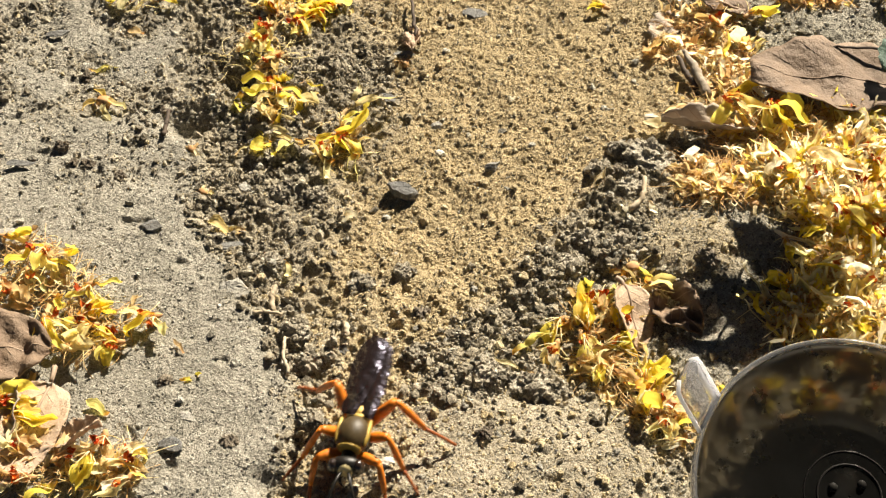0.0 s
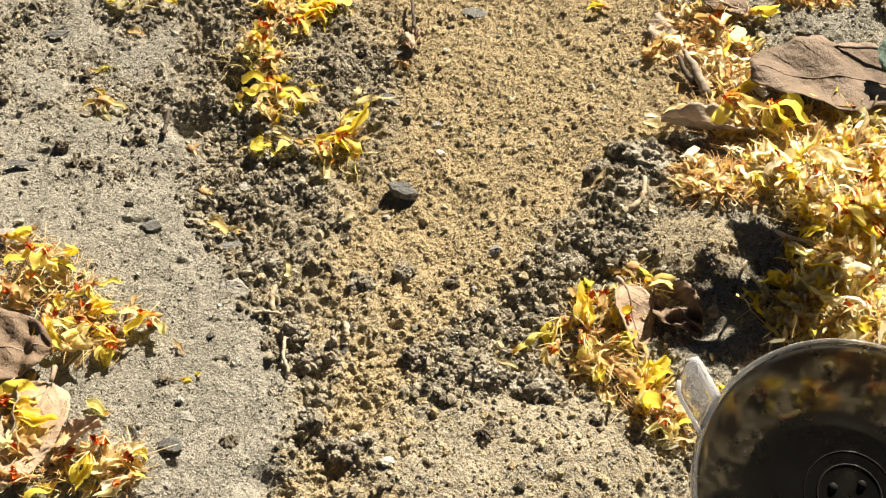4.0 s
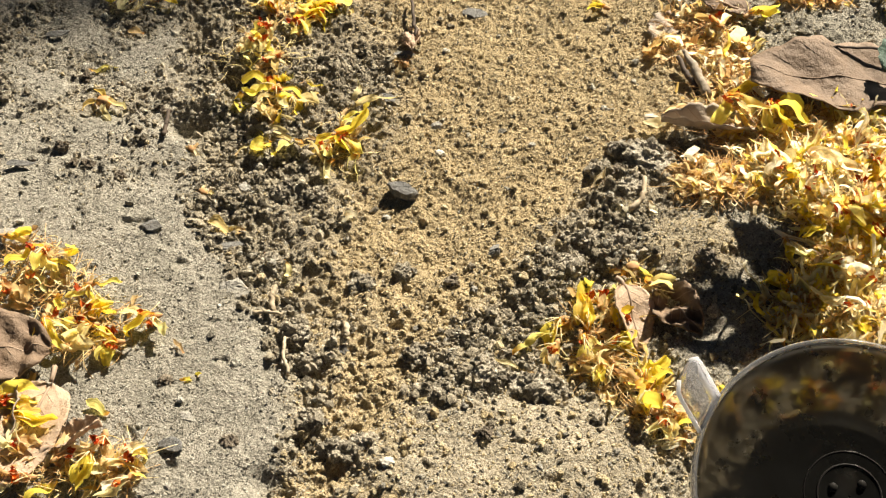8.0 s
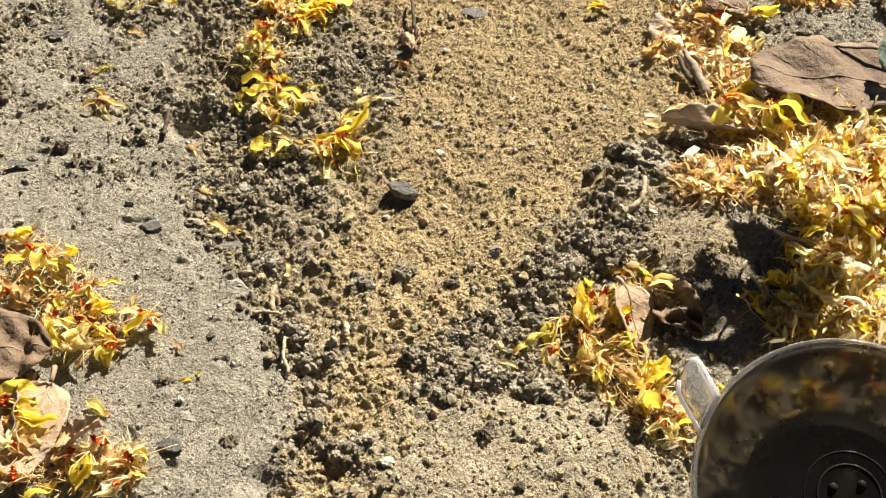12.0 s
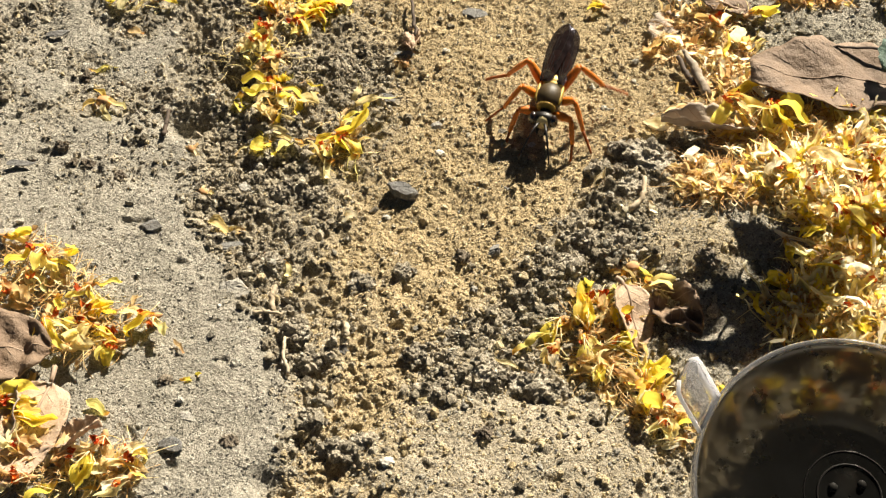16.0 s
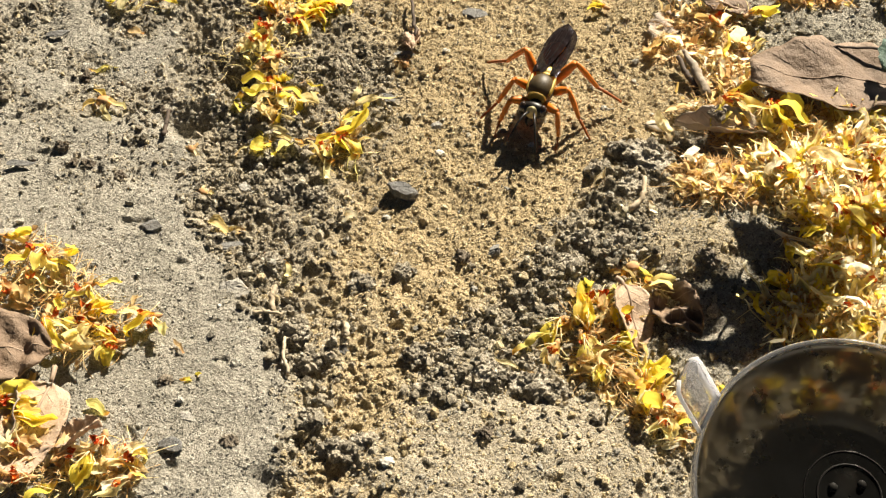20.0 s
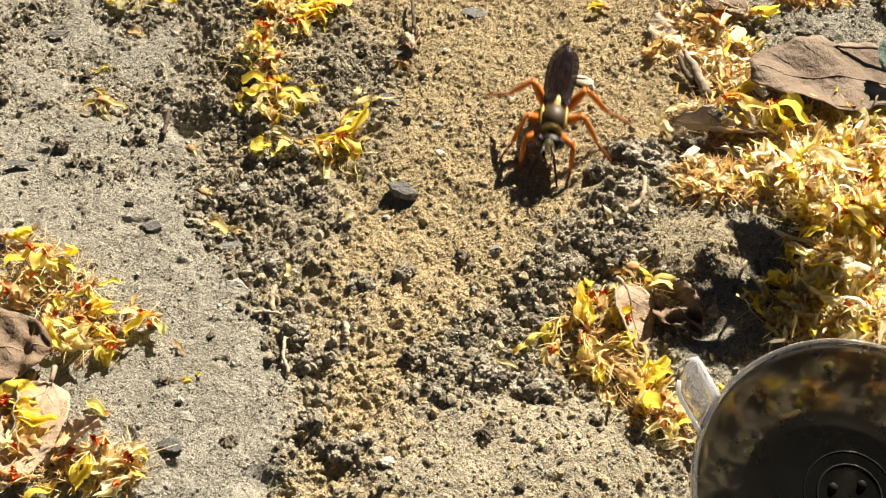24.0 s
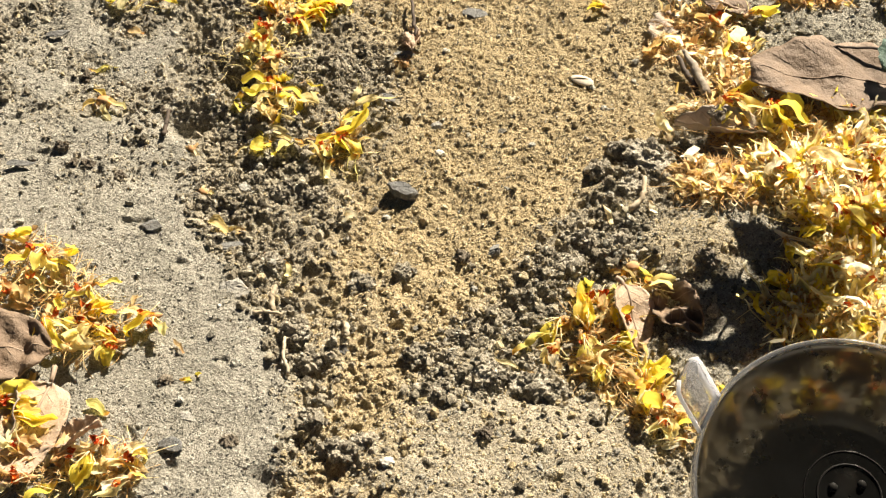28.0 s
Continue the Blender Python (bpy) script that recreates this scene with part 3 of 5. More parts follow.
# ---- fallen blossom ----
def petal_piece(dice, length, width, curl, twist=0.0, fold=0.25, rows=8):
    """A strap petal, curled along its length, with a crinkled edge; points, faces and uv."""
    t = np.linspace(0, 1, rows)
    angle = curl * (t - 0.25) + 0.25 * dice.normal() * np.sin(t * 5) + 0.55 * np.sin(t * 11 + dice.uniform(0, 6))
    step = length / (rows - 1)
    py = np.concatenate([[0], np.cumsum(np.cos(angle[:-1]) * step)])
    pz = np.concatenate([[0], np.cumsum(np.sin(angle[:-1]) * step)])
    w = width * 0.5 * (0.28 + 0.72 * np.sin(math.pi * np.clip(0.08 + 0.62 * t, 0, 1)) ** 1.3) * np.sqrt(np.clip(1 - (np.clip(t - 0.78, 0, 1) / 0.225) ** 2, 0.03, 1))
    ruffle = dice.uniform(0, 6, 4)
    sway = 0.26 * length * dice.normal() * t ** 2 + 0.06 * length * np.sin(7 * t + ruffle[0])
    v, uv = [], []
    for i in range(rows):
        roll = twist * (t[i] - 0.3)
        for u in (-1, -0.66, -0.33, 0, 0.33, 0.66, 1):
            s = u * w[i] * (1 + 0.10 * dice.normal() * abs(u))
            dz = fold * u * u * 1.5 * w[i] + 0.16 * width * abs(u) * math.sin(10 * t[i] + ruffle[int(u > 0)]) + 0.05 * width * math.sin(8 * u + ruffle[2] + 4 * t[i])
            v.append((sway[i] + s * math.cos(roll) - dz * math.sin(roll) * 0.4, py[i] - math.sin(angle[i]) * dz + 0.04 * length * u * math.sin(ruffle[3]) * t[i], pz[i] + s * math.sin(roll) + math.cos(angle[i]) * dz))
            uv.append((u * 0.5 + 0.5, t[i]))
    return np.array(v), grid_faces(rows, 7), np.array(uv)


def strew(name, label, category, material, count, places, seed, length, width, lift, curl=2.2):
    """Petals or scraps past counting, heaped over oval patches (x, y, half-width, half-depth, heap)."""
    dice = np.random.default_rng(seed)
    size = np.array([p[2] * p[3] for p in places])
    points, faces, uvs, n = [], [], [], 0
    for k in dice.choice(len(places), count, p=size / size.sum()):
        px, py, rx, ry, heap = places[k]
        a, r = dice.uniform(0, 2 * math.pi), dice.random() ** 0.6
        x, y = px + rx * r * math.cos(a), py + ry * r * math.sin(a)
        z = ground_z(x, y) + lift + heap * (1 - r * r) * dice.random() ** 0.7
        v, f, uv = petal_piece(dice, dice.uniform(*length), dice.uniform(*width), dice.uniform(-0.6, curl), dice.normal() * 1.8, dice.uniform(0.2, 1.3), 9)
        v = v @ rot(dice.normal() * 12 - 5, dice.normal() * 28, dice.uniform(0, 360)).T
        points.append(v + (x, y, z))
        faces.extend([tuple(i + n for i in q) for q in f])
        uvs.append(uv)
        n += len(v)
    return tagged(build(name, np.vstack(points), faces, material, uv=np.vstack(uvs)), label, category, kind="stuff")


def strew_threads(name, label, count, places, seed, material=None, reach=1.0):
    dice = np.random.default_rng(seed)
    size = np.array([p[2] * p[3] for p in places])
    pieces = []
    for k in dice.choice(len(places), count, p=size / size.sum()):
        px, py, rx, ry, heap = places[k]
        a, r = dice.uniform(0, 2 * math.pi), dice.random() ** 0.6
        x, y = px + rx * r * math.cos(a), py + ry * r * math.sin(a)
        z = ground_z(x, y) + 0.5 + heap * (1 - r * r) * dice.random()
        d = dice.normal(size=(2, 3)) * (2.0, 2.0, 0.7)
        d *= reach
        pieces.append(tube(bend((x, y, z), np.array((x, y, z)) + d[0] + (0, 0, 0.5), np.array((x, y, z)) + d[0] + d[1], 6), (0.10, 0.06), 3))
    v, f = cat(pieces)
    return tagged(build(name, v, f, material or FILAMENT), label, "blossom litter", kind="stuff")


def flower(x, y, lift, turn, seed, label="yellow fallen blossom with a red throat", petals=3, size=7.4, tilt=(0, 0), material=None, group="fallen blossoms", crests=True):
    """One fallen flower: strap petals bent to one side, red crests, threadlike stamens and a calyx."""
    dice = np.random.default_rng(seed)
    size *= 0.84
    thing = new("fallen_flower")
    thing.matrix_basis = pose(x * MM, y * MM, (ground_z(x, y) + lift) * MM, tilt[0], tilt[1], turn)
    tagged(thing, label, "flower", group)
    for i in range(petals):
        v, f, uv = petal_piece(dice, size * dice.uniform(0.8, 1.1), size * dice.uniform(0.20, 0.34), dice.uniform(-1.8, 0.7), dice.normal() * 0.8, dice.uniform(0.3, 1.0), 12)
        fan = (i - (petals - 1) / 2) * dice.uniform(15, 55) + dice.normal() * 22
        turned = v @ rot(dice.uniform(-14, 12), dice.normal() * 22, 0).T @ rot(0, 0, fan).T
        part("petal", (turned + (0, 0, 0.5), f), material or FRESH, thing, uv=uv)
        c = rot(0, 0, fan) @ np.array((0, 1.5, 1.2))
        if i % 2 or not crests:
            continue
        frill = [petal_piece(dice, 2.0, 1.1, dice.uniform(0.5, 2.5), dice.normal(), 0.6, 5)[:2] for _ in range(3)]
        part("crest", cat([moved(q, rot(30, 0, fan + dice.normal() * 50), c - (0, 0, 0.4)) for q in frill]), CREST, thing, "small frilled red crest")
    for i in range(7):
        d = np.array((dice.normal() * 1.8, dice.uniform(2, 6) * size / 10, dice.uniform(0.2, 1.8)))
        part("filament", tube(bend((0, 0, 0.6), d * (0.5, 0.6, 1.5), d, 7), (0.12, 0.07), 4), FILAMENT, thing)
    part("calyx", blob((0, -0.5, 0.2), (0.55, 1.0, 0.5), 6, 8), CALYX, thing, "small tan calyx")
    return thing


def loose_petals(count, place, seed, material, label, group, broad=1.0):
    dice = np.random.default_rng(seed)
    px, py, rx, ry, heap = place
    for i in range(count):
        a, r = dice.uniform(0, 2 * math.pi), dice.random() ** 0.5
        x, y = px + rx * r * math.cos(a), py + ry * r * math.sin(a)
        v, f, uv = petal_piece(dice, dice.uniform(3.5, 7.5), broad * dice.uniform(1.0, 2.2), dice.uniform(-1.2, 3.4), dice.normal() * 1.6, dice.uniform(0.3, 1.3), 11)
        ob = build("fallen_petal", v, f, (STRAW if material is FRESH else DRY) if dice.random() < 0.3 else material, uv=uv)
        ob.matrix_basis = pose(x * MM, y * MM, (ground_z(x, y) + 0.9 + heap * (1 - r * r) * dice.uniform(0.5, 1.15)) * MM, dice.normal() * 16, dice.normal() * 25, dice.uniform(0, 360))
        tagged(ob, label, "petal", group)


# patches of litter: x, y, half-width, half-depth, heap
EAST = [(70.9, 15.2, 10.8, 6.6, 3.2), (80.7, 20.5, 7.3, 6.4, 3.2), (79.3, 5.7, 7.0, 10.6, 3.5), (71.4, 6.4, 5.3, 6.9, 3.0), (73.9, -7.9, 7.8, 8.0, 3.2), (75.8, -18.2, 5.4, 7.0, 3.0), (64.7, 17.4, 6.1, 4.4, 2.6), (84.0, 30.7, 7.5, 4.9, 3.0), (64.2, -15.7, 6.5, 5.7, 1.6)]
NORTH_EAST = [(51.6, 18.9, 6.7, 4.1, 2.0), (49.3, 56.4, 5.3, 3.8, 1.4), (56.4, 64.7, 8.1, 7.1, 1.8), (60.7, 51.9, 5.3, 8.6, 2.2), (55.0, 35.6, 6.4, 3.6, 1.8), (62.8, 33.9, 5.1, 4.1, 2.4), (70.1, 29.9, 5.6, 4.1, 2.4), (81.0, 70.5, 8.2, 2.5, 1.2)]
MIDDLE = [(26.6, -19.4, 5.9, 7.7, 3.0), (29.4, -27.3, 5.7, 5.1, 2.8), (34.2, -33.1, 4.6, 5.0, 2.4), (37.9, -38.7, 2.5, 4.5, 2.0), (35.1, -9.3, 3.1, 4.1, 2.4)]
WEST = [(-75.5, -3.9, 6.8, 5.3, 2.0), (-68.8, -11.9, 6.6, 5.7, 2.2), (-61.4, -19.4, 7.5, 4.9, 2.0), (-63.6, -23.7, 5.3, 3.8, 2.0), (-78.0, -11.9, 3.3, 5.7, 2.0)]
SOUTH_WEST = [(-71.9, -37.6, 4.5, 4.5, 2.2), (-68.6, -46.8, 5.2, 5.5, 2.0), (-60.8, -48.9, 5.6, 4.4, 2.0), (-53.1, -48.4, 4.7, 4.4, 2.0)]
NORTH = [(-34.7, 66.6, 7.5, 5.0, 2.6), (-40.5, 56.4, 3.7, 3.8, 2.4), (-35.1, 49.2, 2.9, 4.8, 2.4), (-32.9, 37.2, 5.7, 4.3, 2.4), (-21.3, 26.4, 5.0, 4.5, 2.2), (-31.1, 28.3, 5.0, 2.6, 1.2), (-24.2, 68.6, 4.1, 3.2, 2.0), (-66.3, 70.9, 5.5, 1.8, 1.4)]

strew("blossom_litter", "tangled heap of cream blossom ribbons", "blossom litter", DRY, 950, EAST, 1, (5, 11), (0.4, 1.1), 0.8, 5.0)
strew("blossom_litter", "yellow and orange blossom ribbons in the heap", "blossom litter", FRESH, 380, EAST, 32, (4, 9), (0.5, 1.5), 0.9, 4.6)
strew("blossom_litter", "crumpled pale petals in the dry heap", "blossom litter", DRY, 420, EAST, 31, (3, 6), (1.2, 2.4), 0.9, 4.4)
strew("blossom_litter", "brown shrivelled blossom scraps on the soil", "blossom litter", SCRAP, 700, EAST, 2, (2.5, 7), (0.4, 1.3), 0.5, 3.6)
BETWEEN = [(69.0, 30.2, 5.4, 3.1, 2.2), (58.6, 44.9, 4.8, 4.7, 1.8), (61.9, 28.3, 7.2, 3.4, 2.0), (77.4, 26.4, 6.6, 2.8, 2.2), (53.1, 13.7, 7.2, 3.4, 1.6)]
strew("blossom_litter", "cream ribbons between dry leaves", "blossom litter", DRY, 170, BETWEEN, 33, (3.5, 8), (0.4, 1.3), 1.2, 4.4)
strew("blossom_litter", "orange-tan scraps between dry leaves", "blossom litter", SCRAP, 420, BETWEEN, 34, (2, 5), (0.4, 1.4), 1.0, 4.0)
strew_threads("stamen_threads", "orange-tan threads between dry leaves", 1300, BETWEEN, 35, TAN_THREAD, 1.2)
strew("blossom_litter", "few cream petals on sand", "blossom litter", DRY, 150, NORTH_EAST[1:], 3, (3.5, 8), (0.5, 1.7), 0.6, 3.2)
strew("blossom_litter", "tan shrivelled scraps on sand", "blossom litter", SCRAP, 560, NORTH_EAST, 4, (1, 4.5), (0.5, 1.6), 0.4, 3.6)
strew("blossom_litter", "tan blossom litter by the plastic disc", "blossom litter", SCRAP, 150, MIDDLE, 5, (1.5, 6), (0.5, 1.8), 0.4, 3.6)
strew("blossom_litter", "tan scraps under yellow blossom", "blossom litter", SCRAP, 60, WEST, 6, (1.5, 6), (0.5, 1.7), 0.4, 3.2)
strew("blossom_litter", "yellow and tan scraps beside brown leaves", "blossom litter", SCRAP, 50, SOUTH_WEST, 7, (1.5, 6), (0.6, 2.0), 0.4, 3.2)
strew("blossom_litter", "orange scraps on dark crumbs", "blossom litter", SCRAP, 120, NORTH[:5], 8, (1.5, 5), (0.5, 1.5), 0.6, 3.4)
strew("blossom_litter", "pale straw ribbons among yellow blossom", "blossom litter", STRAW, 110, NORTH + MIDDLE, 18, (4, 9), (0.35, 0.9), 0.8, 3.6)
strew_threads("stamen_threads", "cream stamen threads in dry litter", 3000, EAST + EAST + NORTH_EAST[4:7], 9)
strew_threads("stamen_threads", "orange-tan dry threads in the litter", 3200, EAST + NORTH_EAST + NORTH_EAST[:1], 19, TAN_THREAD)
strew_threads("stamen_threads", "tan dry threads under yellow blossom", 600, WEST + SOUTH_WEST + MIDDLE, 20, TAN_THREAD)
strew_threads("stamen_threads", "long straw threads hanging from blossom", 170, [(-46.1, 51.9, 3.2, 2.4, 1.6), (-33.5, 51.9, 1.8, 5.8, 3.2), (-22.4, 25.1, 3.2, 2.9, 2.0), (-32.8, 66.6, 5.5, 3.5, 2.4)], 21, FILAMENT, 1.25)
strew_threads("stamen_threads", "yellow stamen threads in fallen blossom", 650, WEST + SOUTH_WEST + NORTH + MIDDLE, 10)

for place, seed in zip(EAST, range(100, 120)):
    loose_petals(9, place, seed, DRY, "curled cream-yellow petal on the dry litter", "petals on the dry heap", 1.1)
    loose_petals(5, place, seed + 300, FRESH, "yellow petal on the dry litter", "petals on the dry heap", 1.4)
for place, seed in zip(NORTH_EAST, range(120, 140)):
    loose_petals(3, place, seed, DRY, "dry cream petal lying on sand", "petals on the sand", 1.3)
for place, seed in zip(MIDDLE, range(140, 150)):
    loose_petals(5, place, seed, FRESH, "yellow strap petal in a small heap", "petals by the plastic disc", 1.3)
for place, seed in zip(WEST + SOUTH_WEST, range(150, 170)):
    loose_petals(2, place, seed, FRESH, "bright yellow petal beside brown leaves", "petals beside the brown leaves", 1.4)
for place, seed in zip(NORTH[:7], range(170, 180)):
    loose_petals(5, place, seed, FRESH, "yellow petal on dark soil crumbs", "petals on the dark crumbs", 1.5)

flower(-36.1, 64.7, 2.2, 20, 201, petals=3, size=8.0)
flower(-32.5, 62.5, 2.0, -120, 202, petals=4, size=7.5)
flower(-29.3, 66.6, 2.0, -70, 203, petals=4, size=8.5, crests=False)
flower(-26.4, 63.8, 1.6, 60, 204, petals=3, size=7.0)
flower(-31.4, 59.1, 1.6, 35, 205, petals=2, size=6.0)
flower(-37.5, 60.6, 2.4, 140, 206, petals=3, size=7.0)
flower(-22.9, 69.0, 1.6, 120, 207, petals=2, size=6.0)
flower(-39.1, 56.6, 2.0, 160, 208, petals=3, size=6.5)
flower(-36.5, 51.5, 1.6, 190, 209, "flattened orange-brown blossom with a beard of stamen threads", 3, 6.5, material=SCRAP)
flower(-34.2, 41.1, 2.6, 165, 210, "bright yellow blossom bent over a soil clod", 4, 9.0, (12, 0))
flower(-30.7, 38.7, 2.2, 205, 211, petals=1, size=8.5, crests=False)
flower(-28.7, 43.5, 1.4, -80, 212, petals=1, size=5.0, crests=False)
flower(-21.3, 28.3, 2.0, -115, 213, "yellow blossom with long stamen threads", 4, 9.5)
flower(-20.5, 29.9, 2.4, -20, 214, petals=2, size=7.0, crests=False)
flower(-22.5, 26.4, 1.6, 165, 215, petals=2, size=5.5, material=DRY)
flower(-68.3, 71.3, 1.5, 100, 216, petals=2)
flower(-63.9, 71.5, 1.5, -60, 217, petals=2)
flower(-72.3, -4.5, 3.0, 170, 218, petals=3, size=9.0, tilt=(8, 0))
flower(-70.8, -6.6, 2.2, 215, 219, petals=2, size=8.0, crests=False)
flower(-62.3, -11.5, 2.2, -80, 220, petals=1, size=7.0, crests=False)
flower(-62.8, -12.1, 2.0, 165, 221, petals=2, size=6.5)
flower(-69.0, -20.2, 3.0, 205, 222, petals=3, size=9.5, tilt=(6, 0))
flower(-63.4, -19.2, 2.4, -40, 223, "yellow blossom with an orange frilled throat", 3, 8.0)
flower(-61.1, -20.7, 2.2, 110, 224, petals=2, size=7.5)
flower(-50.6, -18.4, 1.8, 112, 225, "yellow blossom with a scarlet throat on pale earth", 2, 7.5)
flower(-50.4, -18.7, 1.6, 172, 226, petals=1, size=6.5)
flower(-56.2, -24.0, 1.8, 96, 227, petals=3, size=8.0)
flower(-80.6, 0.1, 1.5, -100, 228, petals=1, size=7.0, crests=False)
flower(-77.8, -12.5, 2.0, 150, 229, "shrivelled red-brown blossom on dry scraps", 3, 7.0, material=SCRAP)
flower(-74.4, -9.3, 2.0, 200, 230, petals=2, size=7.0)
flower(-73.6, -37.3, 3.0, -75, 231, petals=4, size=10.0)
flower(-70.9, -40.4, 2.4, -110, 232, petals=3, size=9.0, crests=False)
flower(-70.8, -44.9, 2.2, -80, 233, petals=3, size=7.5, material=SCRAP)
flower(-54.7, -43.6, 2.4, 190, 234, petals=3, size=7.0, material=SCRAP)
flower(-56.5, -46.4, 2.4, 180, 235, petals=2, size=9.0, crests=False)
flower(-52.3, -47.9, 2.0, -60, 236, petals=3, size=7.0, material=DRY)
flower(-61.6, -47.3, 2.2, -50, 237, petals=2, size=8.5, material=SCRAP)
flower(-65.9, -50.8, 2.0, 100, 238, petals=3, size=8.0, material=SCRAP)
flower(-50.0, -50.8, 2.0, 150, 239, petals=2, size=7.0, material=DRY)
flower(25.6, -19.7, 2.6, 6, 240, petals=2, size=9.5, crests=False, tilt=(14, 0))
flower(27.8, -13.8, 2.2, 20, 241, petals=3, size=6.5)
flower(20.9, -16.7, 2.2, 112, 242, petals=1, size=10.5, crests=False)
flower(19.9, -22.1, 2.0, 160, 243, "pale pink-white blossom with red spots", 3, 7.0, material=DRY)
flower(24.5, -20.7, 2.8, 200, 244, petals=2, size=8.0)
flower(27.9, -23.1, 2.8, -88, 245, petals=1, size=10.0)
flower(27.2, -26.5, 2.4, 172, 246, petals=2, size=6.5, crests=False)
flower(29.5, -26.7, 2.2, 200, 247, petals=1, size=6.0, crests=False)
flower(31.1, -19.4, 2.4, -30, 248, petals=2, size=7.0)
flower(34.5, -30.2, 2.2, -10, 249, petals=2, size=7.0, crests=False)
flower(36.2, -36.5, 2.2, -70, 250, "crumpled cream blossom by the plastic disc", 3, 8.0, material=DRY)
flower(37.5, -37.6, 1.8, 150, 251, petals=2, size=6.0)
flower(40.1, -41.5, 1.4, 170, 252, "cream petal pair by the plastic disc", 2, 6.0, material=DRY, crests=False)
flower(57.6, 35.4, 4.6, 222, 253, "bright yellow blossom with scarlet crests", 4, 12.0)
flower(64.5, 33.4, 4.4, 185, 254, petals=3, size=11.5)
flower(46.8, 58.8, 1.6, -110, 255, "dry cream blossom on ochre sand", 4, 7.0, material=DRY, crests=False)
flower(59.6, 61.0, 2.0, 40, 256, "dry tan blossom in the litter", 3, 8.0, material=SCRAP)
flower(66.2, 63.8, 2.0, -60, 257, petals=2, size=8.0)
flower(35.8, 70.5, 1.2, 60, 258, petals=2, size=6.0, crests=False)
flower(53.1, 52.8, 1.5, -100, 259, "dry cream blossom on ochre sand", 2, 7.5, material=DRY, crests=False)
flower(83.7, 33.9, 2.8, 190, 260, petals=4, size=9.0)
flower(87.9, 35.6, 2.5, -130, 261, petals=2, size=9.0)
flower(96.4, 69.5, 1.5, -120, 262, petals=3)
flower(84.6, 18.9, 3.4, 150, 263, petals=4, size=8.0)
flower(80.5, 22.0, 3.4, -60, 264, petals=3, size=8.0)
flower(73.8, 5.0, 3.6, 205, 265, "broad yellow blossom on the litter heap", 3, 9.5)
flower(79.8, -1.9, 3.6, 140, 266, petals=3, size=9.0)
flower(80.9, -3.9, 3.4, 30, 267, petals=2, size=8.0)
flower(65.1, 16.7, 3.4, 70, 268, "dry cream blossom on the litter heap", 3, 8.0, material=DRY)
flower(70.4, 18.9, 3.8, -88, 269, "dry cream blossom on the litter heap", 3, 11.0, material=DRY, crests=False)
flower(72.2, 13.7, 3.8, 170, 270, "dry cream blossom on the litter heap", 4, 9.0, material=DRY)
flower(78.6, 10.0, 3.8, 60, 271, "dry cream blossom on the litter heap", 3, 9.0, material=DRY)
flower(69.1, 11.5, 3.4, 200, 272, petals=2, size=8.0)
flower(76.9, -10.6, 3.4, 110, 273, "dry cream blossom on the litter heap", 3, 9.0, material=DRY)
flower(71.5, -9.3, 2.6, 30, 274, "brown fuzzy blossom in the litter", 4, 7.0, material=SCRAP)
flower(72.3, -15.7, 2.6, 160, 275, "dry cream blossom on the litter heap", 3, 8.0, material=DRY)
flower(62.9, -0.5, 1.8, 175, 276, petals=2, size=7.0, crests=False)
flower(59.7, -15.7, 1.6, 185, 277, petals=1, size=6.0, crests=False)
flower(67.4, -9.3, 1.6, 170, 278, petals=2, size=6.0, crests=False)
flower(63.8, -31.4, 1.0, 160, 279)
flower(66.0, -34.8, 1.0, 100, 280, petals=4, size=8.0)
flower(57.4, -37.6, 1.0, -100, 281, material=DRY)
flower(73.0, -31.4, 1.0, 180, 282)
flower(49.0, -37.1, 1.0, 30, 283, petals=2)
flower(52.5, -32.5, 1.0, -70, 284)
flower(69.8, -27.9, 1.0, 70, 285, material=DRY)


def single(x, y, lift, turn, seed, length, width, label, material=None, tilt=(0, 0), curl=0.6):
    dice = np.random.default_rng(seed)
    v, f, uv = petal_piece(dice, length, width, curl, 0.3, 0.3, 10)
    ob = build("fallen_petal", v - (0, length / 2, 0), f, material or DRY, uv=uv)
    ob.matrix_basis = pose(x * MM, y * MM, (ground_z(x, y) + lift) * MM, tilt[0], tilt[1], turn)
    return tagged(ob, label, "petal")


single(-16.0, 38.4, 2.6, -52, 341, 12.0, 2.0, "tall straw petal raised off the ground", STRAW, (10, 0), 0.3)
single(-30.9, 29.2, 1.8, 72, 342, 11.0, 1.8, "long straw petal on dark crumbs", STRAW)
single(-28.7, 26.4, 1.6, 82, 343, 10.0, 1.2, "long straw petal on dark crumbs", STRAW)
LOOSE_PETAL = single(43.7, 32.8, 2.4, 70, 344, 7.0, 2.6, "pale grey-tan petal scrap beside a rolled leaf", DRY)
single(-41.2, 4.3, 1.2, 82, 301, 8.0, 2.2, "tan twisted petal on dark crumbs", STRAW)
single(-71.7, 50.4, 1.0, -65, 302, 6.5, 1.2, "thin cream petal with a red foot", FRESH)
single(-42.3, 38.1, 2.0, 170, 303, 6.0, 2.0, "pale yellow petal on a clod", FRESH)
single(-28.3, -5.3, 1.6, 200, 304, 5.0, 1.2, "yellow curled petal on crumbs", FRESH)
single(-16.8, 39.7, 1.8, -28, 305, 9.0, 1.3, "long straw-yellow petal raised off the ground", STRAW, (6, 0))
single(-66.8, 61.4, 1.0, 85, 308, 4.0, 1.8, "small brown petal on grey crust", SCRAP)
single(-42.5, -30.5, 1.0, -75, 309, 4.5, 0.9, "thin yellow petal on pale crust", FRESH)
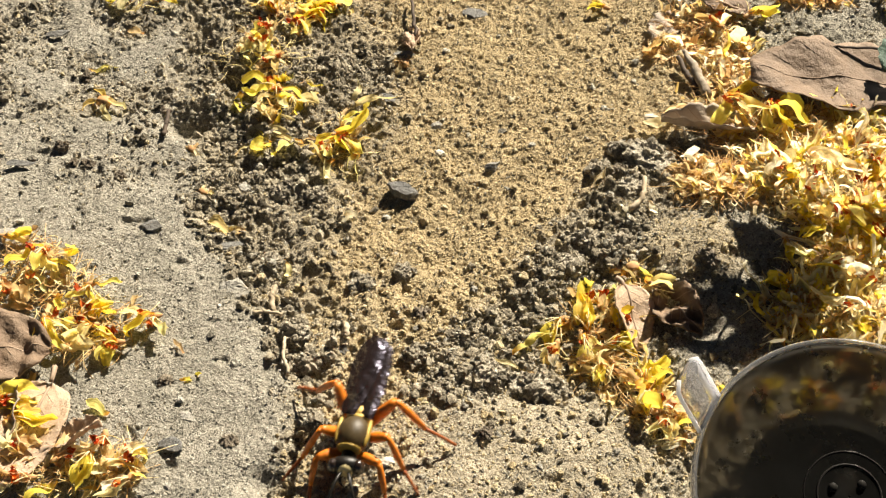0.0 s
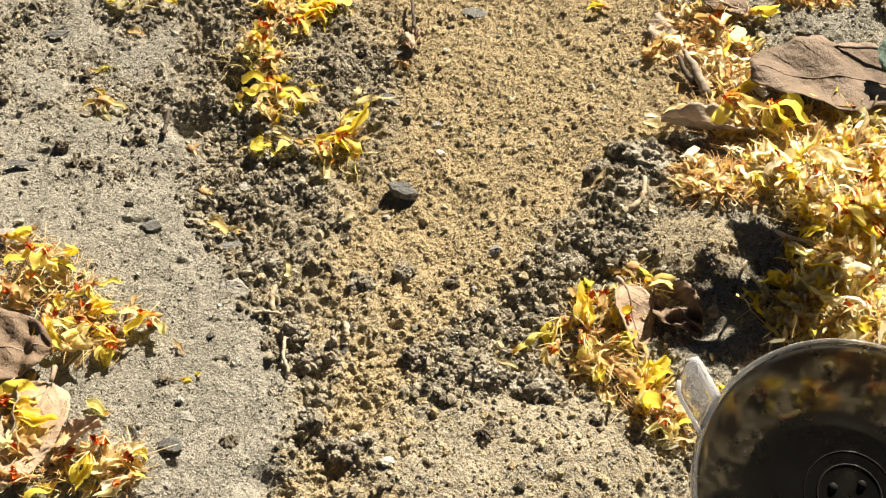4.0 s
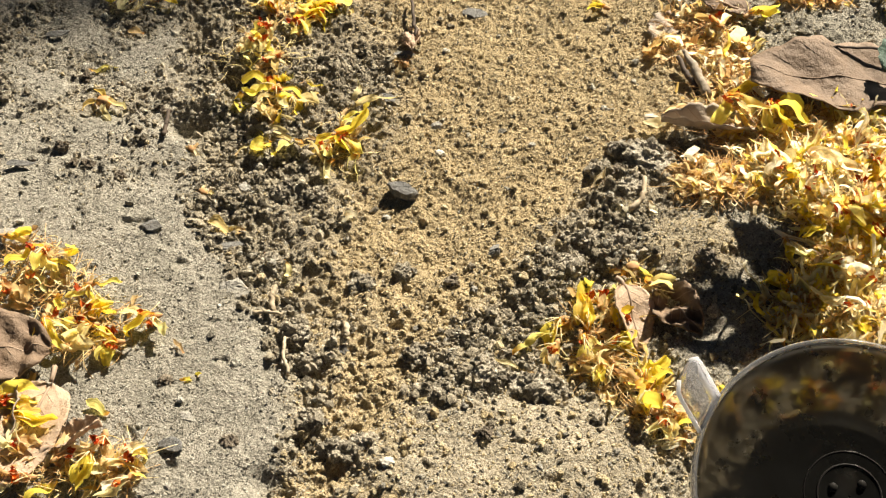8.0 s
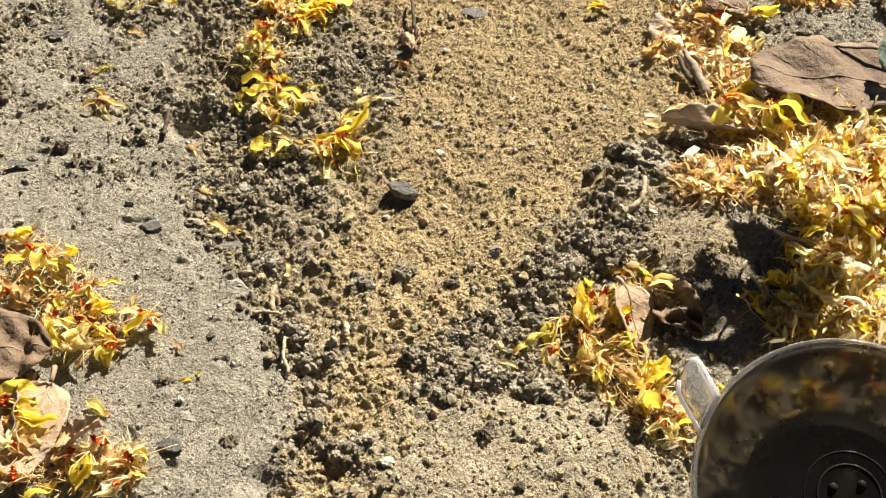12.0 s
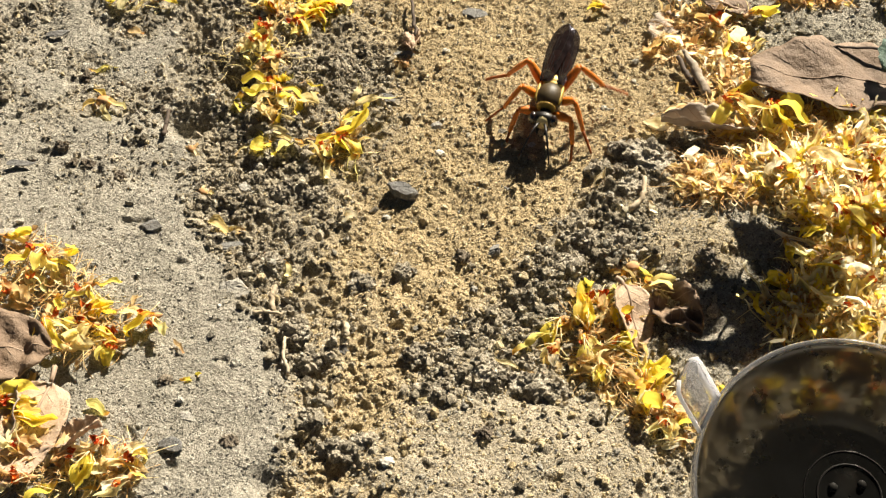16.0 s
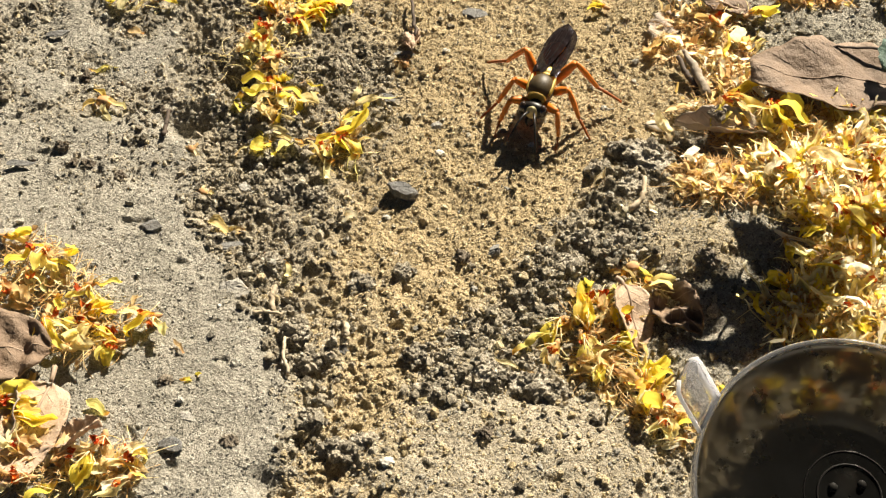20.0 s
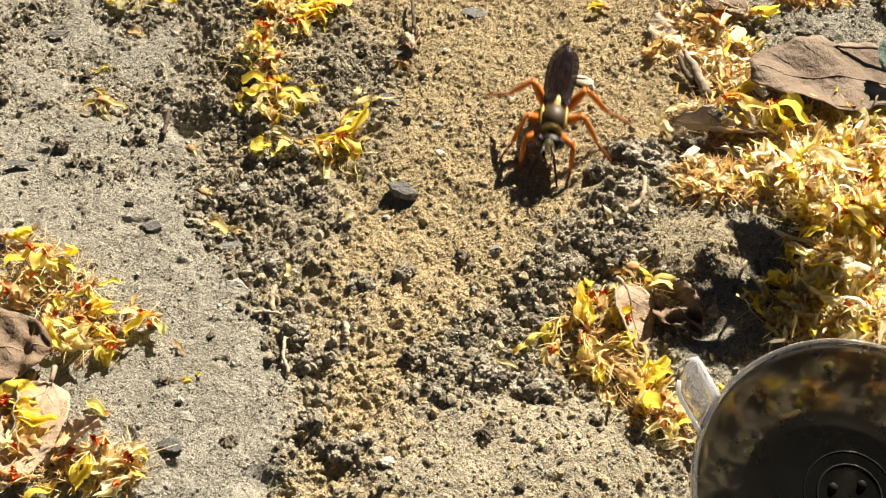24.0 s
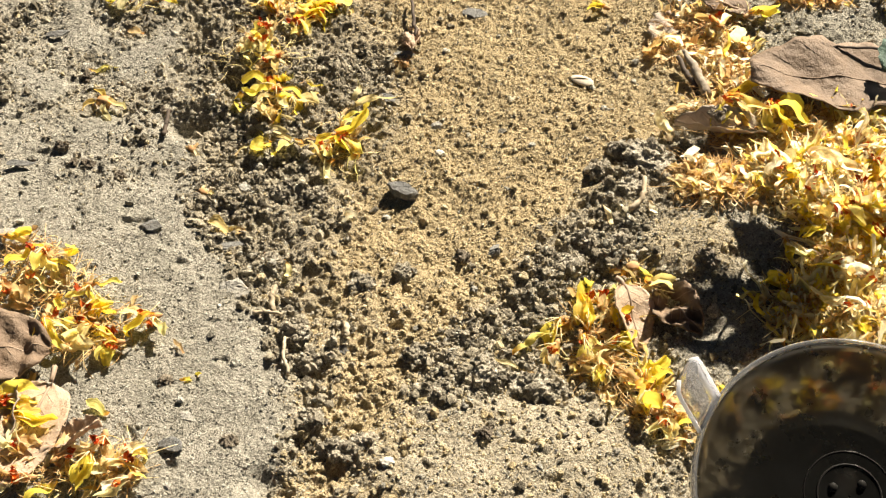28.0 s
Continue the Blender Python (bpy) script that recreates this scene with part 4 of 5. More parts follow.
single(-45.8, -24.1, 0.8, 50, 310, 3.5, 0.8, "small tan sliver on pale crust", SCRAP)
single(-57.7, -37.6, 1.0, 80, 311, 5.0, 1.8, "pale yellow petal on pale crust", FRESH)
single(10.0, -21.3, 1.4, 185, 312, 4.0, 0.9, "thin pale sliver against a stone", DRY)
single(11.8, -27.3, 1.6, 85, 313, 8.0, 0.9, "long straw sliver on a clod", STRAW)
single(-2.8, -34.0, 1.2, -85, 314, 4.0, 1.2, "tan sliver on crumbs", SCRAP)
CURLED_PETAL = single(31.0, 17.1, 1.6, -60, 315, 5.5, 1.2, "cream curled petal on the sand", DRY)
single(49.7, 12.7, 1.8, 60, 316, 8.5, 1.6, "yellow petal beside dry litter", FRESH)
single(14.5, -20.7, 2.2, -40, 317, 8.0, 1.6, "yellow petal tip reaching over crumbs", FRESH, (12, 0))
single(-39.4, 26.7, 1.4, -40, 321, 6.0, 0.6, "thin straw on dark crumbs", STRAW)
single(-17.7, 8.6, 1.5, 100, 322, 4.0, 1.8, "small whitish petal with a red foot", DRY)


def bud(x, y, seed, size, label, lobes=None):
    """A dried seed bud: a calyx with curled lobes."""
    dice = np.random.default_rng(seed)
    thing = new("dried_bud")
    thing.matrix_basis = pose(x * MM, y * MM, (ground_z(x, y) + size * 0.35) * MM, 0, 0, dice.uniform(0, 360))
    tagged(thing, label, "flower bud")
    part("body", blob((0, 0, 0), (size * 0.28, size * 0.36, size * 0.26), 8, 12, lambda t, a: 1 + 0.25 * math.sin(5 * a + 4 * t)), CALYX, thing)
    for i in range(4):
        v, f, uv = petal_piece(dice, size * 1.1, size * 0.3, -0.9, 0.3, 0.4, 7)
        part("lobe", (v @ rot(-5, 0, 0).T @ rot(0, 0, 90 * i + 20).T, f), lobes or SCRAP, thing, uv=uv)
    return thing


bud(-69.3, 37.7, 401, 4.6, "small tan seed bud with pale lobes on grey crust", DRY)
bud(34.7, -5.3, 402, 4.2, "dry pinkish bud beside yellow blossom")
bud(68.3, 29.1, 403, 3.6, "dry pinkish brown bud in litter")
bud(18.9, -23.7, 404, 3.2, "pale pink bud with red spots")
bud(58.9, 8.9, 405, 3.0, "cream dry bud on soil")
bud(-49.9, 25.1, 406, 2.6, "dark red-brown bud on crumbs")
bud(-46.3, 13.7, 407, 2.8, "red and tan dried bud on crumbs")
bud(-8.3, 50.4, 408, 3.4, "rust-brown dried bud on sand")


# ---- dry leaves ----
def leaf(x, y, lift, length, width, material, label, turn=0, tilt=(0, 0), arch=0.0, cup=0.0, seed=1, ragged=0.06, stalk=6.0, blunt=0.7, rough=0.9, vein=None, point=0.75):
    """A leaf with a thick blade, raised ribs and a stalk; its base at the origin, its tip along y."""
    dice = np.random.default_rng(seed)
    rows, cols = 30, 17
    wob = dice.normal(size=(4, 3))

    def surface(t, u):
        half = width * 0.5 * max(0.02, math.sin(math.pi * min(1, 0.03 + 0.95 * t ** blunt))) ** point
        half *= 1 + ragged * math.sin(23 * t + 5 * np.sign(u)) + ragged * math.sin(51 * t + seed)
        a = arch * (t - 0.4)
        z = math.sin(a) * length * 0.5 + cup * (abs(u) ** 1.7) * half
        for w in wob:
            z += rough * 0.35 * math.sin(w[0] * 4 * t * 3 + w[1] * 3 * u + w[2] * 9)
        z -= 0.09 * rough * math.cos(2 * math.pi * (6.0 * t - 2.2 * abs(u)))
        return np.array((u * half * (1 - 0.12 * abs(cup) * abs(u)), t * length, z))

    grid = [(i / (rows - 1), j / (cols - 1) * 2 - 1) for i in range(rows) for j in range(cols)]
    top = np.array([surface(t, u) for t, u in grid])
    n = len(top)
    f = grid_faces(rows, cols)
    ring = list(range(cols)) + [i * cols + cols - 1 for i in range(1, rows)] + list(range((rows - 1) * cols + cols - 2, (rows - 1) * cols - 1, -1)) + [i * cols for i in range(rows - 2, 0, -1)]
    rim = [(ring[k], ring[k - 1], ring[k - 1] + n, ring[k] + n) for k in range(len(ring))]
    v = np.vstack([top, top - (0, 0, 0.28)])
    uv = np.array([(u * 0.5 + 0.5, t) for t, u in grid] * 2)
    thing = new("dry_leaf")
    thing.matrix_basis = pose(x * MM, y * MM, (ground_z(x, y) + lift) * MM, tilt[0], tilt[1], turn)
    tagged(thing, label, "leaf")
    part("blade", (v, f + [tuple(q + n for q in face[::-1]) for face in f] + rim), material, thing, uv=uv)
    vm = vein or VEIN
    part("midrib", tube([surface(t, 0) for t in np.linspace(0, 0.97, 30)], (0.30, 0.10), 6), vm, thing, "raised midrib")
    for k in range(5):
        for side in (-1, 1):
            t0 = 0.1 + 0.15 * k
            part("side_vein", tube([surface(min(0.98, t0 + 0.2 * s), side * 0.88 * s) - (0, 0, 0.03) for s in np.linspace(0.02, 1, 15)], (0.10, 0.05), 5), vm, thing)
    part("stalk", tube(bend((0, 0, 0), (0, -stalk * 0.5, 0.6), (0.6, -stalk, -0.3), 7), (0.4, 0.5), 6), vm, thing, "thin brown stalk")
    return thing


leaf(106.0, 41.1, 2.9, 44, 20, LEAF_BROWN, "large dull brown dry leaf propped on litter", 90, (2, 3), 0.12, 0.05, 1, 0.05, 7, 1.15, 2.0, LEAF_BROWN, 0.42)
ROLLED_LEAF = leaf(62.4, 28.0, 2.6, 19.0, 7, LEAF_GREY, "grey-brown rolled dry leaf on the sand", 78, (-4, 14), 0.1, 0.8, 2, 0.07, 2, 0.8, 0.7)
leaf(-90.6, -28.0, 4.0, 24, 14, LEAF_BROWN, "grey-brown dry leaf beside yellow blossom", -88, (3, 4), -0.1, 0.10, 3, 0.012, 5, 1.5, 1.2, None, 0.5)
leaf(-65.5, -33.1, 2.6, 20, 11, LEAF_TAN, "flat tan dry leaf with worn edges", 168, (-4, -8), 0.25, 0.15, 4, 0.02, 3, 0.7, 1.0, None, 0.55)
leaf(-74.0, -32.5, 2.0, 13, 8, LEAF_GREY, "grey scrap of a torn dry leaf", 200, (0, 25), 0.3, 0.5, 5, 0.06, 1, 0.8)
leaf(-63.4, -45.2, 2.0, 9, 5, LEAF_TAN, "small curled tan leaf among blossom", -75, (10, -20), 0.5, 0.6, 6, 0.1, 2, 0.8)
leaf(32.3, -11.2, 4.0, 12, 9, LEAF_TAN, "small pale tan leaf leaning on blossom", 200, (-12, -25), -0.3, 0.35, 7, 0.02, 2, 0.7, 0.5)
leaf(38.5, -10.6, 2.5, 12, 9, LEAF_BROWN, "crumpled brown leaf under a pale leaf", 215, (-6, 20), 0.3, 0.5, 8, 0.04, 2, 0.7, 1.6)
leaf(67.7, 65.7, 1.6, 14, 8, LEAF_BROWN, "brown dry leaf fragment in litter", 70, (4, 4), 0.2, 0.2, 9, 0.1, 2, 0.8)
leaf(49.9, 67.6, 1.2, 11, 7, LEAF_GREY, "flat grey leaf fragment on sand", 160, (0, 0), 0.1, 0.1, 10, 0.08, 1, 0.8)
leaf(-6.6, 61.0, 1.5, 9, 4, LEAF_TAN, "narrow tan leaf scrap on sand", 185, (10, 20), 0.3, 0.5, 12, 0.1, 1, 0.8)


def stick(label, points, radii, material, name="twig"):
    """A bark-covered twig: one gnarled tube with a broken end and small knots."""
    thing = new(name)
    x, y, z = points[0]
    thing.matrix_basis = pose(x * MM, y * MM, z * MM)
    tagged(thing, label, name)
    line = bend(*[np.array(p, float) - (x, y, z) for p in points], 14)
    line += 0.12 * np.random.default_rng(int(abs(x * 7 + y))).normal(size=line.shape)
    part("wood", tube(line, radii, 8), material, thing)
    part("knot", blob(line[5] + (0, 0, radii[0] * 0.5), (radii[0] * 0.8, radii[0] * 0.9, radii[0] * 0.7), 5, 7), material, thing)
    return thing


stick("grey weathered twig lying in litter", ((50.9, 52.8, 2.5), (52.9, 46.6, 2.6), (54.1, 39.4, 2.0)), (0.5, 1.0, 1.1), BARK)
stick("dark thin twig beside a grey one", ((49.7, 51.5, 2.0), (50.3, 46.6, 2.0), (52.3, 42.3, 1.4)), (0.5, 0.7), DARK_STICK)
stick("thin dark twig lying on a brown leaf", ((76.9, 49.0, 6.4), (83.9, 49.0, 6.8), (95.3, 47.6, 7.4)), (0.24, 0.3), DARK_STICK)
stick("pale hooked stem on dark crumbs", ((38.9, 15.9, 2.4), (38.5, 9.3, 2.6), (35.2, 8.6, 1.8)), (0.45, 0.6), STEM, "stem")
stick("pale thin stem on crumbs", ((-30.1, -10.6, 2.2), (-31.1, -13.1, 2.4), (-30.2, -15.7, 1.6)), (0.5, 0.6), STEM, "stem")
stick("thin straw stem in dark crumbs", ((-27.7, -21.3, 1.5), (-27.9, -25.5, 2.4), (-26.4, -29.1, 1.5)), (0.3, 0.35), STEM, "stem")
stick("tan stem lying across crumbs", ((-33.7, -16.3, 1.8), (-31.2, -15.7, 2.0), (-28.6, -16.4, 1.6)), (0.4, 0.3), STEM, "stem")
stick("dark curved stem at the crust edge", ((-55.8, 28.3, 1.5), (-55.7, 32.3, 2.0), (-55.6, 35.6, 1.5)), (0.5, 0.4), DARK_STICK, "stem")
stick("brown thin stem between crumbs", ((-6.8, 72.5, 2.4), (-6.9, 64.7, 3.0), (-5.3, 56.4, 1.2)), (0.3, 0.45), DARK_STICK, "stem")
stick("pale straw on dark crumbs", ((-17.2, -18.2, 1.5), (-16.8, -19.7, 2.2), (-17.0, -21.3, 1.3)), (0.5, 0.6), STEM, "stem")

PALE_FLAKE = tagged(new("seed_husk"), "small oval pale tan seed husk on the sand", "seed husk")
part("shell", moved(blob((0, 0, 0.5), (1.35, 2.6, 0.6), 12, 14, lambda t, a: 1 - 0.2 * math.cos(3 * a) * t), rot(0, 0, 55), (0, 0, 0)), HUSK, PALE_FLAKE)
part("seam", moved(tube(bend((0, -2.3, 0.6), (0.1, 0, 1.7), (0, 2.3, 0.6), 8), (0.1, 0.16, 0.1), 5), rot(0, 0, 70), (0, 0, 0)), STEM, PALE_FLAKE, "faint tan seam")
PALE_FLAKE.location = (0, 0, 0)
single(34.7, 9.7, 1.6, 200, 331, 4.2, 2.2, "white torn petal on dark crumbs", DRY)
single(39.4, 9.7, 1.4, 160, 332, 3.4, 1.6, "pale petal scrap on dark crumbs", DRY)


# ---- clear suction disc with a pull tab and a black hub ----
def suction_disc(x, y, z, tilt):
    thing = new("suction_cup")
    thing.matrix_basis = pose(x * MM, y * MM, z * MM, *tilt)
    tagged(thing, "clear plastic suction cup with pull tab and black hub", "suction cup")
    r = 24.3
    part("disc", lathe([(0.2, -2.6), (8, -2.5), (14, -1.9), (19, -1.0), (r - 1.5, -0.15), (r - 0.3, 0.1), (r, -0.25), (r - 0.4, -0.75), (19, -1.9), (14, -3.0), (8, -3.7), (0.2, -3.8), (0.2, -2.6)], 96), PLASTIC, thing, "clear shallow plastic dish")
    part("rim", lathe([(r - 0.1, 0.25), (r + 0.35, 0.45), (r + 0.75, 0.2), (r + 0.8, -0.5), (r + 0.4, -0.9), (r - 0.1, -0.7), (r - 0.1, 0.25)], 96), RIM, thing, "clear raised rim")
    v, f = [], []
    ang = radians(149.5)
    out, side, up = np.array((math.cos(ang), math.sin(ang), 0)), np.array((-math.sin(ang), math.cos(ang), 0)), np.array((0, 0, 1.0))
    for i in range(9):
        t = i / 8
        along = out * (r + 0.4 + 6.6 * t) + side * -2.4 * t + up * 5.6 * t
        half = 3.4 * (1 if t < 0.8 else math.sqrt(max(0.3, 1 - ((t - 0.8) / 0.24) ** 2)))
        for s, dz in ((-1, 0), (-0.8, 0.45), (0.8, 0.45), (1, 0), (0.8, -0.45), (-0.8, -0.45)):
            v.append(along + side * s * half + (up * 0.6 - out * 0.6) * dz)
    part("pull_tab", (np.array(v), grid_faces(9, 6, True) + [tuple(range(6))[::-1], tuple(range(48, 54))]), CLOUDY, thing, "cloudy clear pull tab bent upward")
    # beads along both tab edges carry the painted glints
    for s in (-1, 1):
        edge = [np.array(v[i * 6 + (0 if s < 0 else 3)]) for i in range(9)]
        part("tab_bead", tube(edge, (0.42, 0.36), 8), BEAD, thing)
    part("hub", lathe([(0.2, -4.6), (7.5, -4.7), (10.5, -5.4), (13.5, -6.8), (15.6, -8.6), (15.2, -9.4), (0.2, -9.6)], 64), BLACK_RUBBER, thing, "black round hub under the clear dish")
    part("ring", lathe([(4.8, -2.5), (5.0, -2.3), (5.2, -2.5), (5.0, -2.7), (4.8, -2.5)], 48), DIM, thing)
    part("ring", lathe([(6.95, -2.5), (7.1, -2.38), (7.25, -2.5), (7.1, -2.65), (6.95, -2.5)], 48), BLACK_RUBBER, thing)
    for a in (150, 215, 40, 330):
        part("nub", blob((2.8 * math.cos(radians(a)), 2.8 * math.sin(radians(a)), -2.4), (0.75, 0.75, 0.5), 6, 8), DIM, thing)
    part("stand", tube([(0, 0, -7.5), (0, 0.5, -8.5), (0, 1, -10)], (9, 8, 9), 20), BLACK_RUBBER, thing, "black stub stand under the hub")
    return thing


suction_disc(63.3, -55.7, 8.0, (17, 0, 0))


# ---- the green plant at the side, whose leaves throw shade on the litter ----
def green_leaf(thing, at, length, width, turn):
    dice = np.random.default_rng(int(abs(at[0] * 3 + at[1] * 5)))
    rows, cols = 14, 9
    v, uv = [], []
    for i in range(rows):
        t = i / (rows - 1)
        half = width * 0.5 * math.sin(math.pi * min(1, 0.04 + 0.94 * t ** 0.8)) * (1 + 0.10 * math.sin(26 * t))
        for j in range(cols):
            u = j / (cols - 1) * 2 - 1
            v.append((u * half, t * length, 0.8 * abs(u) * half * 0.3 - 0.12 * length * t * t + 0.3 * math.sin(14 * t + 3 * abs(u))))
            uv.append((u * 0.5 + 0.5, t))
    v = np.array(v) @ rot(*turn).T + at
    n = len(v)
    f = grid_faces(rows, cols)
    blade = part("leaf_blade", (np.vstack([v, v - (0, 0, 0.25)]), f + [tuple(q + n for q in face[::-1]) for face in f]), LEAF_GREEN, thing, uv=np.array(uv * 2))
    part("midrib", tube([v[i * cols + cols // 2] + (0, 0, 0.1) for i in range(rows)], (0.35, 0.12), 5), LEAF_GREEN, blade)
    return v[cols // 2]


def shade_plant():
    """A low weed just beside the view, its leaves held over the litter."""
    thing = tagged(new("weed"), "low green weed with bluish toothed leaves", "plant")
    root = np.array((132.0, 70.0, 0.0))
    root[2] = ground_z(root[0], root[1])
    crown = root + (4, 10, 62)
    part("stem", tube(bend(root, root + (-2, 3, 35), crown, 12), (1.0, 0.7), 8), LEAF_GREEN, thing, "upright green stem")
    s = np.array(SUN_DIR) / SUN_DIR[2]

    def over(x, y, h):
        return np.array((x, y, 0)) + s * h

    for place, length, width, turn in SHADE:
        at = over(*place) - rot(*turn) @ np.array((0, length * 0.5, 0))
        base = green_leaf(thing, at, length, width, turn)
        part("leaf_stalk", tube(bend(crown, (crown + base) / 2 + (0, 0, 8), base, 9), (0.7, 0.5), 6), LEAF_GREEN, thing)
    low = green_leaf(thing, np.array((94.8, 47.5, 11.0)), 11, 7, (0, 25, 140))
    part("leaf_stalk", tube(bend(root + (0, 0, 3), (root + low) / 2 + (0, 0, 8), low, 9), (0.6, 0.5), 6), LEAF_GREEN, thing)
    return thing


# place under the leaf and its height, length, width, turn
SHADE = [((57.9, -2.9, 66), 16, 12, (0, 0, 78)),
         ((57.3, -16.3, 70), 20, 15, (0, 0, 98)),
         ((44.3, -13.8, 84), 15, 7.5, (4, 0, 84)),
         ((47.2, -23.3, 74), 24, 7.5, (0, 0, 92)),
         ((57.4, -23.3, 78), 15, 8, (0, 0, 80)),
         ((51.5, -12.5, 80), 10, 7, (0, 0, 60))]
shade_plant()


def shade_sapling():
    """An unseen slender young tree, added towards the sun and far outside the view; its thin crown shades a corner when
    it leans.
    """
    dice = np.random.default_rng(77)
    thing = tagged(new("shade_sapling"), "unseen young tree added to shade a corner, with small narrow leaves", "tree")
    top = np.array(SUN_DIR) * 2500 + (-121, 81, 0)
    base = np.array((top[0], top[1], 0.0))
    base[2] = ground_z(base[0], base[1])
    thing.location = Vector(base) * MM
    top = top - base
    part("trunk", tube(bend((0, 0, -5), top * 0.5 + (14, -10, 0), top, 16), (9, 6, 2.5), 8), BARK, thing, "thin grey trunk")
    for k in range(9):
        a = 2.4 * k
        end = top + (62 * math.cos(a), 62 * math.sin(a), 20 * dice.normal())
        twig = part("twig", tube(bend(top - (0, 0, 40), (top + end) / 2 + (0, 0, 18), end, 9), (1.6, 0.7), 6), BARK, thing)
        for j in range(9):
            t = 0.25 + 0.09 * j
            at = (top - (0, 0, 40)) * (1 - t) + end * t + (0, 0, 16 * t * (1 - t))
            v, f, uv = petal_piece(dice, dice.uniform(28, 38), dice.uniform(10, 14), -0.6, 0.2, 0.1, 8)
            part("leaf", (v @ rot(-20, dice.normal() * 12, math.degrees(a) - 90 + (55 if j % 2 else -55) + dice.normal() * 14).T + at, f), LEAF_GREEN, twig, uv=uv)
    return thing


SHADE_SAPLING = shade_sapling()


# ---- the digger wasp ----
BODY = 1.16


def limb_part(name, piece, material, parent, label="", uv=None):
    """A part of the wasp, drawn at its true size."""
    return part(name, (np.asarray(piece[0]) * BODY, piece[1]), material, parent, label, uv)

def leg(wasp, name, hip, knee, ankle, toe, thick):
    """One leg: thigh, shin with spines, and a thin foot, turning about its hip."""
    knee, ankle, toe = (np.array(p, float) - hip for p in (knee, ankle, toe))
    thigh = limb_part(name, tube(bend((0, 0, 0), knee * 0.5 + (0, 0, 0.25), knee, 8), (thick * 0.8, thick * 1.15, thick * 0.75), 8), ORANGE_SHELL, wasp, "orange jointed leg")
    limb_part("shin", tube(bend(knee, (knee + ankle) / 2 + (0, 0, 0.4), ankle, 7), (thick * 0.55, thick * 0.7, thick * 0.5), 7), ORANGE_SHELL, thigh)
    limb_part("foot", tube(bend(ankle, ankle * 0.4 + toe * 0.6 + (0, 0, 0.15), toe, 7), (thick * 0.38, thick * 0.3), 6), TARSUS_SHELL, thigh, "dusky orange foot")
    spines = []
    for s in np.linspace(0.3, 0.95, 5):
        p = knee + (ankle - knee) * s
        spines.append(tube([p, p + (0.35 * np.sign(ankle[0]), 0.25, -0.5)], (0.09, 0.04), 4))
    limb_part("spine", cat(spines), TARSUS_SHELL, thigh)
    thigh.location = Vector(hip) * BODY * MM
    return thigh


